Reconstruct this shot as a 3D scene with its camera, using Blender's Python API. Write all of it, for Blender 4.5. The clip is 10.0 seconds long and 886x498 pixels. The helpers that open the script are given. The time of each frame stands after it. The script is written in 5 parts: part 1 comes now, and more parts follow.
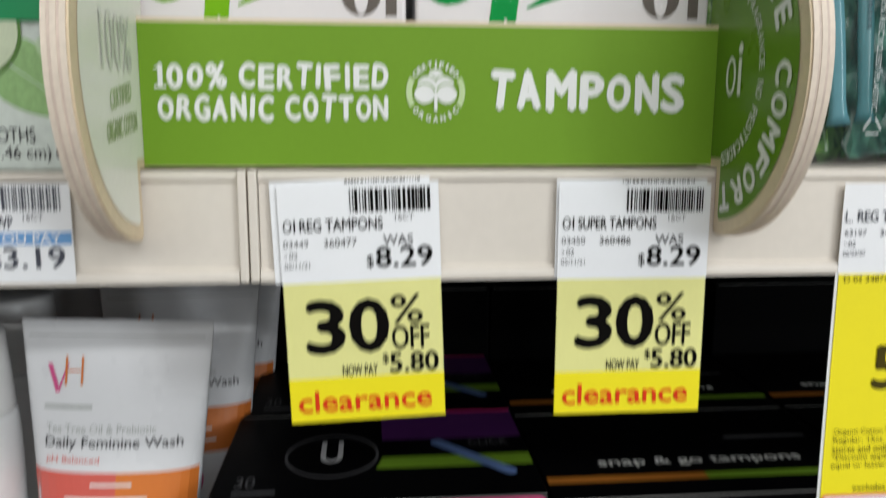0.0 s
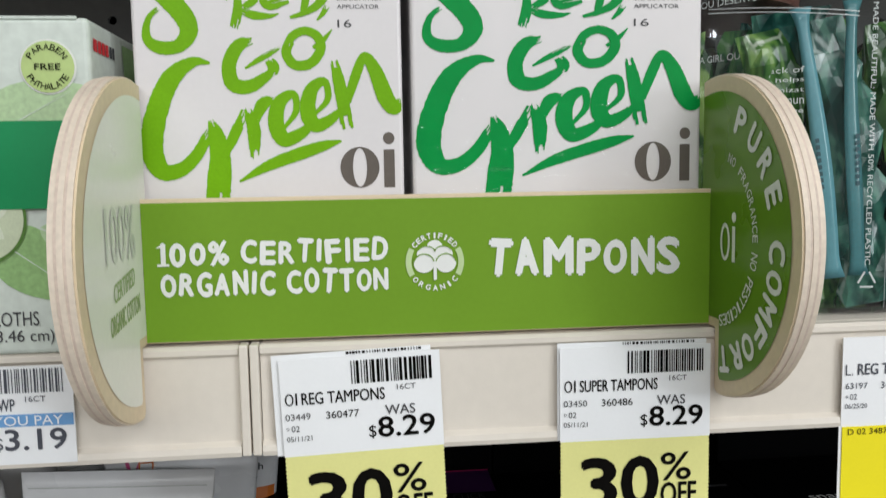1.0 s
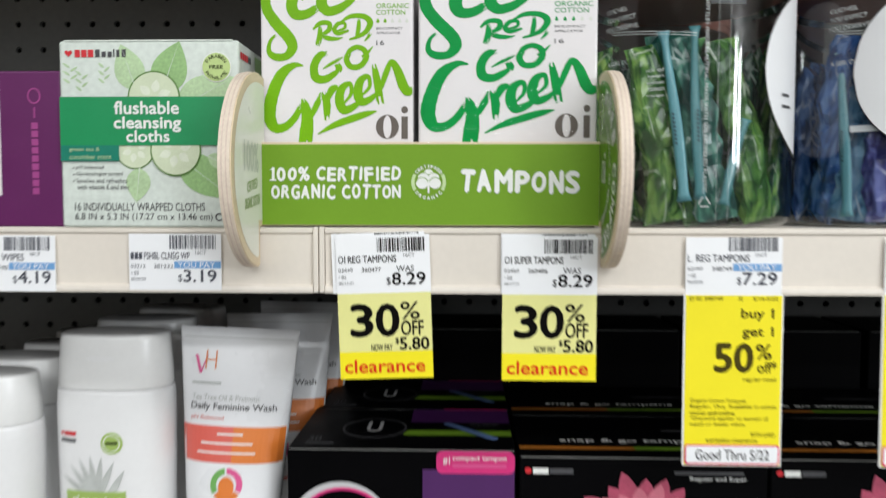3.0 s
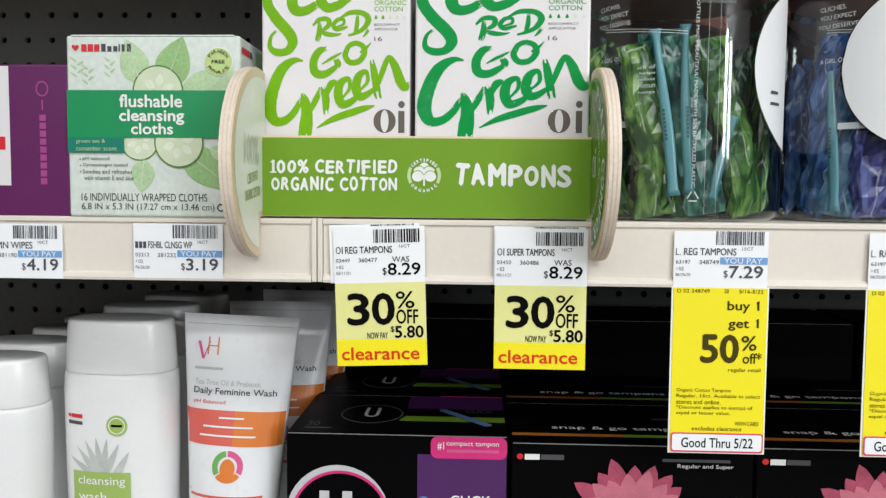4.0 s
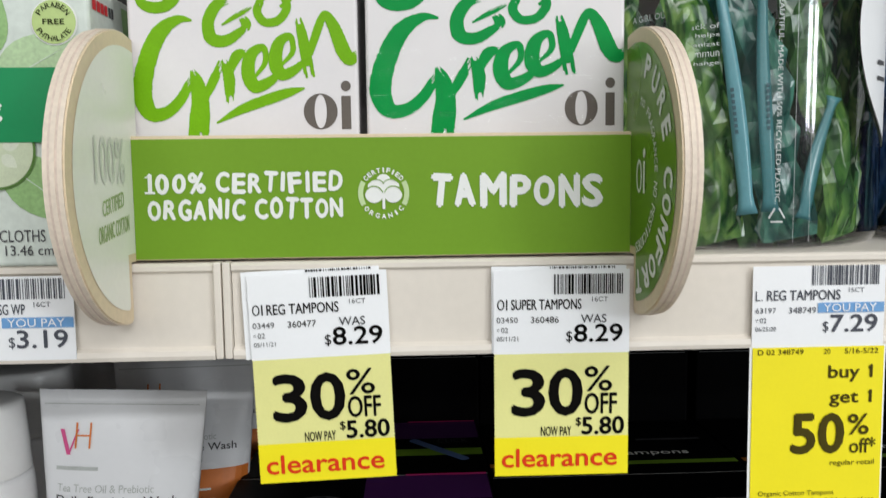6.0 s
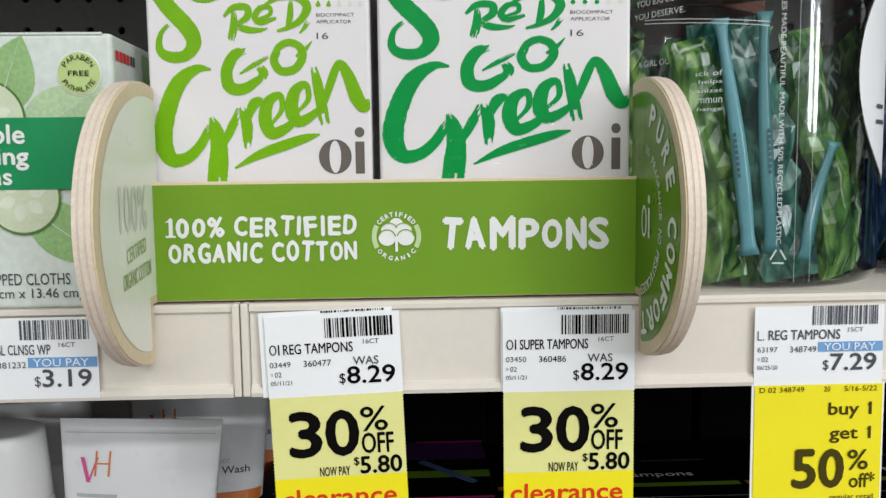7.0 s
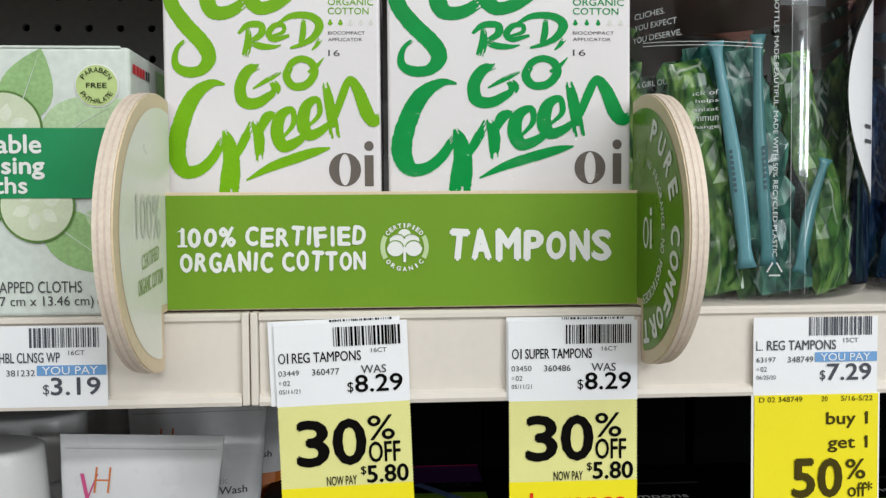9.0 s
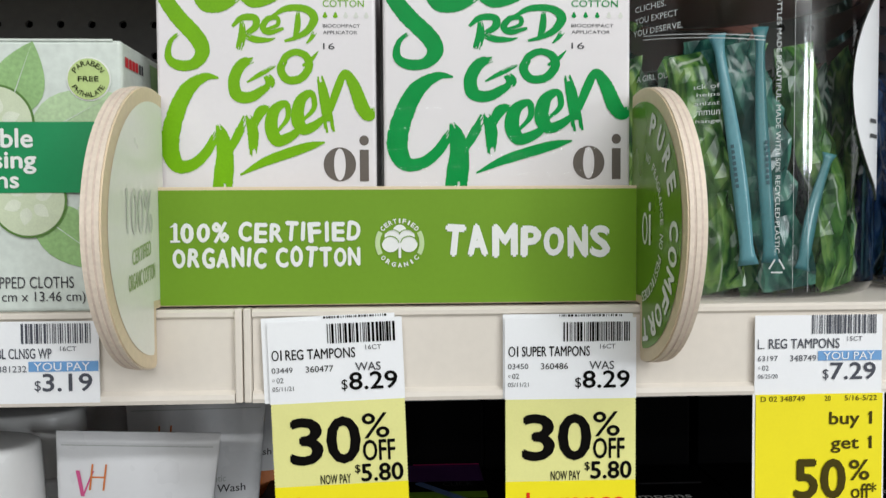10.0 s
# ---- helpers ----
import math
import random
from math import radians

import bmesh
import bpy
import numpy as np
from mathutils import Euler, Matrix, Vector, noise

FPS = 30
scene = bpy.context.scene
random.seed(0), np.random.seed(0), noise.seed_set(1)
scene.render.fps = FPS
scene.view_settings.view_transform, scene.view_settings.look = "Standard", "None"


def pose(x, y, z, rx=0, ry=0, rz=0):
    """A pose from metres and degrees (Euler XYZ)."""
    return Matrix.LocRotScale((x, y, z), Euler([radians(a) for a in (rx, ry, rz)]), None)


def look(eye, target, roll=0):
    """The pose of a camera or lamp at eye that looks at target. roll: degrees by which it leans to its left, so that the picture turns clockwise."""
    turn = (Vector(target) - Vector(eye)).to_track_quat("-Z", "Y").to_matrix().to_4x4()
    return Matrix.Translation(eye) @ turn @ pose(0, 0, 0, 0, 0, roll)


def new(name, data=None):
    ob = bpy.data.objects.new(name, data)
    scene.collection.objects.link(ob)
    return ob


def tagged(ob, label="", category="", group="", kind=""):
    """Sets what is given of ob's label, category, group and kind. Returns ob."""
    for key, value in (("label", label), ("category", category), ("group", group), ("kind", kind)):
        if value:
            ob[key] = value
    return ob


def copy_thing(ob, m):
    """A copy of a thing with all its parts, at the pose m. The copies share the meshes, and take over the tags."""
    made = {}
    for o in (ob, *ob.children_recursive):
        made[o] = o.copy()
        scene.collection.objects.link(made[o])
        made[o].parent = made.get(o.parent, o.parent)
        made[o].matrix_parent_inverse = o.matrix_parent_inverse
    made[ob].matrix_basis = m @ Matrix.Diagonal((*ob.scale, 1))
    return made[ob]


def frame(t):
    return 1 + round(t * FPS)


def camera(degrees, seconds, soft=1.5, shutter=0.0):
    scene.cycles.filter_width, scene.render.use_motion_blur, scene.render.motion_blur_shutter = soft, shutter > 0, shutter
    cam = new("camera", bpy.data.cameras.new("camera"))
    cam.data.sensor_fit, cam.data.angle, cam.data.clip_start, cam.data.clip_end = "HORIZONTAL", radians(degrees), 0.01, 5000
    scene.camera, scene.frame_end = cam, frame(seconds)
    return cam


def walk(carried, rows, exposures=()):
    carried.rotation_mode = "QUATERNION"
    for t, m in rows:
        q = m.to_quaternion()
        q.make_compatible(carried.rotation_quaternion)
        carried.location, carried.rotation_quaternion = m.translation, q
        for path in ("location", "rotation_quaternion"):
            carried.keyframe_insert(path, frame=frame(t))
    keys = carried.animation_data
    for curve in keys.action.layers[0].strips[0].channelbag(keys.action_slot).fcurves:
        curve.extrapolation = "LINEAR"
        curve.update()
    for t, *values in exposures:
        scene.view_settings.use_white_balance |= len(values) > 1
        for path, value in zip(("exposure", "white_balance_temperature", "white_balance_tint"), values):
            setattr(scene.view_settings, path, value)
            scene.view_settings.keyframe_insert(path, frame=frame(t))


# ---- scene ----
cam = camera(59.37, 10.0, soft=1.3, shutter=0.9)
PATH = [
    (0, (-0.0211, -0.2404, 1.3129), (0.0710, 0.7411, 1.1450), 0.21),
    (0.5, (-0.0207, -0.2360, 1.3287), (0.0765, 0.7535, 1.2214), -0.72),
    (1, (-0.0213, -0.2376, 1.3471), (0.0743, 0.7533, 1.2523), -0.97),
    (1.5, (-0.0210, -0.2453, 1.3497), (0.0714, 0.7480, 1.2810), -1.29),
    (2, (-0.0208, -0.3139, 1.3187), (0.0339, 0.6844, 1.3386), -0.74),
    (2.2, (-0.0096, -0.3418, 1.3273), (0.0079, 0.6576, 1.3000), -0.23),
    (2.5, (0.0019, -0.3790, 1.3137), (-0.0056, 0.6209, 1.2988), -0.01),
    (3, (0.0197, -0.4058, 1.3068), (-0.0119, 0.5923, 1.2542), 0.10),
    (3.2, (0.0270, -0.4188, 1.3118), (-0.0173, 0.5781, 1.2471), -0.01),
    (4.3, (0.0271, -0.4144, 1.3082), (-0.0128, 0.5825, 1.2397), 0.61),
    (4.5, (0.0295, -0.3890, 1.3240), (-0.0139, 0.6053, 1.2273), 0.33),
    (5, (0.0156, -0.3185, 1.3129), (0.0327, 0.6789, 1.2430), 0.01),
    (5.2, (0.0150, -0.2985, 1.3135), (0.0398, 0.6984, 1.2396), -0.40),
    (6.5, (0.0058, -0.2750, 1.3355), (0.0500, 0.7196, 1.2411), -0.64),
    (7, (0.0062, -0.2838, 1.3412), (0.0413, 0.7115, 1.2512), -0.75),
    (7.5, (-0.0013, -0.2870, 1.3332), (0.0544, 0.7098, 1.2757), -0.70),
    (8, (0.0013, -0.2869, 1.3318), (0.0497, 0.7106, 1.2808), -0.63),
    (8.5, (-0.0023, -0.2880, 1.3300), (0.0548, 0.7095, 1.2883), -0.54),
    (9, (-0.0031, -0.2905, 1.3308), (0.0541, 0.7072, 1.2921), -0.44),
    (9.5, (-0.0014, -0.2903, 1.3326), (0.0540, 0.7075, 1.2950), -0.40),
    (10, (0.0020, -0.2867, 1.3296), (0.0478, 0.7114, 1.2892), -0.36),
]
walk(cam, [(t, look(eye, target, roll)) for t, eye, target, roll in PATH],
     exposures=[(0, -0.14), (2.0, -0.06), (3.0, 0.06), (4.5, 0.08), (5.2, 0.04), (6.5, -0.05), (10, -0.06)])

# ---- own helpers ----
def P(name, color, rough=0.5, metal=0.0, vary=0.06, scale=60.0, bump=0.0, bump_scale=900.0, spec=0.5, coat=0.0, island=0.0):
    """A painted, printed or raw surface: two scales of colour variation and a fine relief."""
    m = bpy.data.materials.new(name)
    m.use_nodes = True
    t, b = m.node_tree, m.node_tree.nodes["Principled BSDF"]
    link = t.links.new
    co = t.nodes.new("ShaderNodeTexCoord")
    n1, n2 = t.nodes.new("ShaderNodeTexNoise"), t.nodes.new("ShaderNodeTexNoise")
    n1.inputs["Scale"].default_value, n2.inputs["Scale"].default_value = scale, scale * 11
    n1.inputs["Detail"].default_value, n2.inputs["Detail"].default_value = 3, 2
    add = t.nodes.new("ShaderNodeMath")
    add.operation = "ADD"
    for n in (n1, n2):
        link(co.outputs["Object"], n.inputs["Vector"])
    link(n1.outputs["Fac"], add.inputs[0])
    link(n2.outputs["Fac"], add.inputs[1])
    r = t.nodes.new("ShaderNodeMapRange")
    r.inputs["From Min"].default_value, r.inputs["From Max"].default_value = 0.6, 1.4
    r.inputs["To Min"].default_value, r.inputs["To Max"].default_value = 1 - vary, 1 + vary
    link(add.outputs[0], r.inputs["Value"])
    mul = t.nodes.new("ShaderNodeVectorMath")
    mul.operation = "SCALE"
    mul.inputs[0].default_value = color
    link(r.outputs["Result"], mul.inputs["Scale"])
    link(mul.outputs["Vector"], b.inputs["Base Color"])
    rr = t.nodes.new("ShaderNodeMapRange")
    rr.inputs["To Min"].default_value, rr.inputs["To Max"].default_value = max(rough - 0.06, 0.02), min(rough + 0.06, 1)
    link(n1.outputs["Fac"], rr.inputs["Value"])
    link(rr.outputs["Result"], b.inputs["Roughness"])
    b.inputs["Metallic"].default_value = metal
    b.inputs["Specular IOR Level"].default_value = spec
    b.inputs["Coat Weight"].default_value = coat
    b.inputs["Coat Roughness"].default_value = 0.12
    if bump:
        n3, bp = t.nodes.new("ShaderNodeTexNoise"), t.nodes.new("ShaderNodeBump")
        n3.inputs["Scale"].default_value = bump_scale
        link(co.outputs["Object"], n3.inputs["Vector"])
        bp.inputs["Strength"].default_value, bp.inputs["Distance"].default_value = bump, 0.0006
        link(n3.outputs["Fac"], bp.inputs["Height"])
        link(bp.outputs["Normal"], b.inputs["Normal"])
    return m


def clear_plastic(name, tint=(0.93, 0.96, 0.95), gloss=1.0, rough=0.05):
    """Thin clear plastic: lets light straight through, mirrors a little, more at grazing angles."""
    m = bpy.data.materials.new(name)
    m.use_nodes = True
    t = m.node_tree
    t.nodes.remove(t.nodes["Principled BSDF"])
    out = t.nodes["Material Output"]
    tr, gl, mix, fr, sc = (t.nodes.new("ShaderNode" + k) for k in ("BsdfTransparent", "BsdfGlossy", "MixShader", "Fresnel", "Math"))
    tr.inputs["Color"].default_value = (*tint, 1)
    gl.inputs["Roughness"].default_value = rough
    fr.inputs["IOR"].default_value = 1.45
    sc.operation, sc.inputs[1].default_value = "MULTIPLY", gloss
    t.links.new(fr.outputs[0], sc.inputs[0])
    t.links.new(sc.outputs[0], mix.inputs[0])
    t.links.new(tr.outputs[0], mix.inputs[1])
    t.links.new(gl.outputs[0], mix.inputs[2])
    t.links.new(mix.outputs[0], out.inputs["Surface"])
    return m


def part(name, bm, material, parent=None, label="", smooth=False):
    me = bpy.data.meshes.new(name)
    bm.normal_update()
    bm.to_mesh(me)
    bm.free()
    me.materials.append(material)
    if smooth:
        me.shade_smooth()
    ob = new(name, me)
    ob.parent = parent
    return tagged(ob, label)


def thing(name, label, category, at=(0, 0, 0), group="", turn=(0, 0, 0)):
    ob = new(name)
    ob.empty_display_size = 0.01
    ob.matrix_basis = pose(*at, *turn)
    return tagged(ob, label, category, group)


def box(x0, x1, y0, y1, z0, z1, bevel=0.0, seg=2, bm=None):
    b = bmesh.new()
    bmesh.ops.create_cube(b, size=1)
    for v in b.verts:
        v.co = Vector(((x0 + x1) / 2 + v.co.x * (x1 - x0), (y0 + y1) / 2 + v.co.y * (y1 - y0), (z0 + z1) / 2 + v.co.z * (z1 - z0)))
    if bevel:
        bmesh.ops.bevel(b, geom=b.edges[:], offset=bevel, segments=seg, profile=0.5, affect="EDGES")
    if bm is None:
        return b
    me = bpy.data.meshes.new("tmp")
    b.to_mesh(me)
    b.free()
    bm.from_mesh(me)
    bpy.data.meshes.remove(me)
    return bm


def sheet(outline, y, bm=None, back=0.0):
    """A printed patch in the x-z plane facing -y; back: its thickness."""
    bm = bm or bmesh.new()
    vs = [bm.verts.new((x, y, z)) for x, z in outline]
    f = bm.faces.new(vs)
    f.normal_update()
    if f.normal.y > 0:
        f.normal_flip()
    if back:
        g = bmesh.ops.extrude_face_region(bm, geom=[f])
        for v in g["geom"]:
            if isinstance(v, bmesh.types.BMVert):
                v.co.y += back
        bmesh.ops.recalc_face_normals(bm, faces=bm.faces[:])
    return bm


def rect(x0, x1, z0, z1):
    return [(x0, z0), (x1, z0), (x1, z1), (x0, z1)]


def round_rect(x0, x1, z0, z1, r, n=6):
    out = []
    for cx, cz, a in ((x1 - r, z0 + r, -90), (x1 - r, z1 - r, 0), (x0 + r, z1 - r, 90), (x0 + r, z0 + r, 180)):
        out += [(cx + r * math.cos(radians(a + 90 * i / n)), cz + r * math.sin(radians(a + 90 * i / n))) for i in range(n + 1)]
    return out


def oval(cx, cz, rx, rz, n=40):
    return [(cx + rx * math.cos(2 * math.pi * i / n), cz + rz * math.sin(2 * math.pi * i / n)) for i in range(n)]


def ring(cx, cz, rx, rz, w, y, n=48, bm=None, a0=0, a1=360):
    bm = bm or bmesh.new()
    rows = []
    for i in range(n + 1):
        a = radians(a0 + (a1 - a0) * i / n)
        c, s = math.cos(a), math.sin(a)
        rows.append((bm.verts.new((cx + rx * c, y, cz + rz * s)), bm.verts.new((cx + (rx - w) * c, y, cz + (rz - w) * s))))
    for p, q in zip(rows, rows[1:]):
        bm.faces.new((p[0], q[0], q[1], p[1]))
    return bm


def glyphs(s, bold=0.0, space=1.0):
    """The outline of a line of lettering in the built-in font, as plain triangles."""
    cu = bpy.data.curves.new("lettering", "FONT")
    cu.body, cu.size, cu.offset, cu.space_character, cu.resolution_u = s, 1.0, bold, space, 3
    cu.fill_mode = "FRONT"
    ob = bpy.data.objects.new("lettering", cu)
    scene.collection.objects.link(ob)
    dg = bpy.context.evaluated_depsgraph_get()
    me = ob.evaluated_get(dg).to_mesh()
    bm = bmesh.new()
    bm.from_mesh(me)
    bpy.data.objects.remove(ob)
    bpy.data.curves.remove(cu)
    return bm


def text(s, x0, x1, z0, z1, y, bold=0.0, lean=0.0, space=1.0, rise=0.0):
    """Lettering that fills the box x0..x1, z0..z1 in the plane y, facing -y; bold: extra stroke width as a share of the height."""
    if bold:
        out, f = bmesh.new(), bold * (z1 - z0)
        for k, (dx, dz) in enumerate(((-f, 0), (f, 0), (0, -f), (0, f))):
            join(out, text(s, x0 + f, x1 - f, z0 + f, z1 - f, y - 0.00002 * k, 0.0, lean, space, rise), Matrix.Translation((dx, 0, dz)))
        return out
    bm = glyphs(s, 0.0, space)
    if not bm.verts:
        return bm
    ax, bx = min(v.co.x for v in bm.verts), max(v.co.x for v in bm.verts)
    az, bz = min(v.co.y for v in bm.verts), max(v.co.y for v in bm.verts)
    for v in bm.verts:
        u, w = (v.co.x - ax) / (bx - ax), (v.co.y - az) / max(bz - az, 1e-6)
        v.co = Vector((x0 + u * (x1 - x0) + lean * w * (z1 - z0), y, z0 + w * (z1 - z0) + rise * u))
    return bm


def flagged(bm, x, z0, z1, y):
    """Gives the figure one, whose stem's left edge is at x, its flag."""
    h = z1 - z0
    return join(bm, sheet([(x - 0.20 * h, z1 - 0.30 * h), (x - 0.20 * h, z1 - 0.19 * h), (x + 0.02 * h, z1), (x + 0.02 * h, z1 - 0.17 * h)], y - 0.0001))


def join(a, b, m=None):
    """Adds bmesh b (freed) to a, moved by m."""
    if m:
        b.transform(m)
    me = bpy.data.meshes.new("tmp")
    b.to_mesh(me)
    b.free()
    a.from_mesh(me)
    bpy.data.meshes.remove(me)
    return a


def hand_text(s, x0, x1, z0, z1, y, bold=0.03, seed=1):
    """Hand-drawn capitals: every letter a little turned, shifted and sized on its own."""
    rnd = random.Random(seed)
    bm = bmesh.new()
    wide = [0.55 if c in "1I" else 0.5 if c == " " else 1.25 if c in "M%" else 1.0 for c in s]
    step, x = (x1 - x0) / sum(wide), x0
    for c, w in zip(s, wide):
        if c != " ":
            h, d = (z1 - z0) * rnd.uniform(0.9, 1.04), (z1 - z0) * rnd.uniform(-0.04, 0.05)
            if c == "1":  # a drawn figure one with flag and foot
                c = "l"
                join(bm, sheet([(x - 0.1 * step, (z0 + z1) / 2 + h * 0.28), (x + step * w * 0.5, (z0 + z1) / 2 + h * 0.30), (x + step * w * 0.5, (z0 + z1) / 2 + h * 0.48)], y - 0.0001))
                join(bm, sheet(rect(x - 0.06 * step, x + step * w * 1.05, z0 + h * 0.02, z0 + h * 0.13), y - 0.0001))
            half = (0.24 if c in "Il" else 0.44) * step * w
            g = text(c, -half, half, -h / 2, h / 2, 0, bold, rnd.uniform(-0.04, 0.06))
            for v in g.verts:
                v.co += Vector((1, 0, 1)) * 0.00012 * noise.noise(v.co * 2500 + Vector((x * 900, 0, seed)))
            join(bm, g, Matrix.Translation((x + step * w / 2, y, (z0 + z1) / 2 + d)) @ pose(0, 0, 0, 0, rnd.uniform(-4, 4), 0))
        x += step * w
    return bm


def arc_text(s, cx, cz, r, a0, a1, h, w, y, bold=0.0):
    """Lettering on an arc round (cx, cz), clockwise from angle a0 to a1 in degrees, feet to the middle where the angle falls."""
    bm = bmesh.new()
    sign = 1 if a1 < a0 else -1
    for i, c in enumerate(s):
        if c == " ":
            continue
        a = a0 + (a1 - a0) * (i + 0.5) / len(s)
        k = 0.45 if c in "I1" else 1.0
        g = text(c, -w * k / 2, w * k / 2, -h / 2, h / 2, 0, bold)
        turn = (90 - a) if sign > 0 else (-90 - a)
        join(bm, g, Matrix.Translation((cx + r * math.cos(radians(a)), y, cz + r * math.sin(radians(a)))) @ pose(0, 0, 0, 0, turn, 0))
    return bm


def smooth_line(pts, n=7):
    """Points between pts on a smooth curve through them."""
    p = [Vector(q) for q in pts]
    p = [p[0] * 2 - p[1]] + p + [p[-1] * 2 - p[-2]]
    out = []
    for i in range(1, len(p) - 2):
        a, b, c, d = p[i - 1:i + 3]
        for k in range(n):
            t = k / n
            out.append(0.5 * ((2 * b) + (c - a) * t + (2 * a - 5 * b + 4 * c - d) * t * t + (3 * b - a - 3 * c + d) * t ** 3))
    return out + [p[-2]]


def brush(bm, pts, y, place, ragged=0.06):
    """One stroke of a loaded brush through (x, z, width), with a slightly ragged edge."""
    line = smooth_line(pts, 18)
    rows = []
    for i, q in enumerate(line):
        a, b = line[max(i - 1, 0)], line[min(i + 1, len(line) - 1)]
        d = Vector((b.x - a.x, b.y - a.y)).normalized()
        w = max(q.z, 2) / 2
        e = [w * (1 + ragged * noise.noise(Vector((q.x * 0.35 + k * 50, q.y * 0.35, 3)))) + 1.1 * noise.noise(Vector((q.x * 1.3 + k * 70, q.y * 1.3, 8))) for k in (0, 1)]
        y -= 0.0000008
        l, r = place(q.x - d.y * e[0], q.y + d.x * e[0]), place(q.x + d.y * e[1], q.y - d.x * e[1])
        rows.append((bm.verts.new((l[0], y, l[1])), bm.verts.new((r[0], y, r[1]))))
    last = len(rows) - 1
    tail = 14 if pts[-1][2] >= 12 and len(rows) > 36 else 0
    lead = 11 if pts[0][2] >= 12 and len(rows) > 36 else 0
    for i, (p, q) in enumerate(zip(rows, rows[1:])):
        near = i < lead or i >= last - tail
        if not near:
            f = bm.faces.new((p[0], q[0], q[1], p[1]))
            f.normal_update()
            if f.normal.y > 0:
                f.normal_flip()
            continue
        # bristle marks where the brush lands and lifts: lanes that stop at uneven lengths
        left = i if i < lead else last - 1 - i
        for k in range(9):
            stop = 11 * (0.5 + 0.5 * noise.noise(Vector((k * 3.7, pts[0][0] * 0.31, 0.5)))) * abs(noise.noise(Vector((k * 1.9, pts[-1][1] * 0.17, 7.5)))) * 2.2
            if left < stop:
                continue
            u0, u1 = k / 9, (k + 1) / 9
            c = [p[0].co.lerp(p[1].co, u0), q[0].co.lerp(q[1].co, u0), q[0].co.lerp(q[1].co, u1), p[0].co.lerp(p[1].co, u1)]
            f = bm.faces.new([bm.verts.new(v) for v in c])
            f.normal_update()
            if f.normal.y > 0:
                f.normal_flip()


def revolve(profile, n=40, cx=0, cy=0, sx=1.0, sy=1.0, power=2.0):
    """A turned body from (radius, z); power above 2 squares its plan."""
    bm, rows = bmesh.new(), []
    for r, z in profile:
        row = []
        for i in range(n):
            a = 2 * math.pi * i / n
            c, s = math.cos(a), math.sin(a)
            k = (abs(c) ** power + abs(s) ** power) ** (-1 / power)
            row.append(bm.verts.new((cx + r * c * k * sx, cy + r * s * k * sy, z)))
        rows.append(row)
    for p, q in zip(rows, rows[1:]):
        for i in range(n):
            bm.faces.new((p[i], p[(i + 1) % n], q[(i + 1) % n], q[i]))
    for row, flip in ((rows[0], True), (rows[-1], False)):
        if profile[0 if flip else -1][0] > 1e-5:
            bm.faces.new(row[::-1] if flip else row)
    return bm
# ---- world and light ----
world = bpy.data.worlds.new("world")
scene.world = world
world.use_nodes = True
world.node_tree.nodes["Background"].inputs["Color"].default_value = (0.9, 0.95, 1.0, 1)
world.node_tree.nodes["Background"].inputs["Strength"].default_value = 0.008


def strip(name, x, y, z, sx, sy, watts, color=(0.97, 0.99, 1.00)):
    la = bpy.data.lights.new(name, "AREA")
    la.shape, la.size, la.size_y, la.energy, la.color = "RECTANGLE", sx, sy, watts, color
    ob = new(name, la)
    ob.matrix_basis = pose(x, y, z)
    return ob


# rows of fluorescent tubes over the aisle, along the shelves
strip("ceiling_tubes", -1.25, -1.3, 2.95, 2.0, 0.30, 11)
strip("ceiling_tubes", 1.25, -1.3, 2.95, 2.0, 0.30, 30)
strip("ceiling_tubes", 0.5, -3.0, 2.95, 4.5, 0.30, 74)
strip("ceiling_tubes", 0.5, -4.7, 2.95, 6.0, 0.30, 178)
# daylight through the two panes of the shop window in the south wall
for wx in (4.74, 5.62):
    pane = strip("window_light", 0, 0, 0, 0.42, 1.17, 56, (0.94, 0.99, 1.03))
    pane.matrix_basis = look((wx, -5.99, 2.33), (wx - 2.0, 0, 1.9))

# ---- materials ----
M_SHELF = P("cream_enamel", (0.76, 0.70, 0.62), 0.38, vary=0.03, scale=25, bump=0.04, bump_scale=1500)
# dark enamel; on the undersides it stands in for shade under the shelf
M_DARKSHELF = P("dark_enamel_and_shade", (0.05, 0.042, 0.038), 0.45, vary=0.08, scale=20)
M_PEG = P("grey_pegboard", (0.115, 0.117, 0.113), 0.55, vary=0.10, scale=14, bump=0.10, bump_scale=1200)
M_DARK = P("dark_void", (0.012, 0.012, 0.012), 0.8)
M_FLOOR = P("vinyl_floor", (0.17, 0.165, 0.155), 0.35, vary=0.06, scale=3)
M_WALL = P("painted_wall", (0.17, 0.165, 0.16), 0.7, vary=0.04, scale=3)
M_CEIL = P("ceiling_tile", (0.62, 0.62, 0.60), 0.9, vary=0.03, scale=8, bump=0.3, bump_scale=120)
M_PAPER = P("white_paper", (0.89, 0.90, 0.915), 0.6, vary=0.015, scale=80)
M_PALE = P("pale_yellow_paper", (0.80, 0.78, 0.30), 0.6, vary=0.03, scale=90)
M_YEL = P("yellow_paper", (0.92, 0.79, 0.004), 0.55, vary=0.02, scale=90)
M_INK = P("black_ink", (0.005, 0.0045, 0.004), 0.6, spec=0.03, vary=0.1)
M_GINK = P("grey_ink", (0.085, 0.085, 0.09), 0.6, spec=0.05, vary=0.1)
M_OLIVE = P("olive_ink", (0.065, 0.05, 0.006), 0.6, spec=0.12, vary=0.1)
M_RED = P("red_ink", (0.72, 0.045, 0.012), 0.5, spec=0.12)
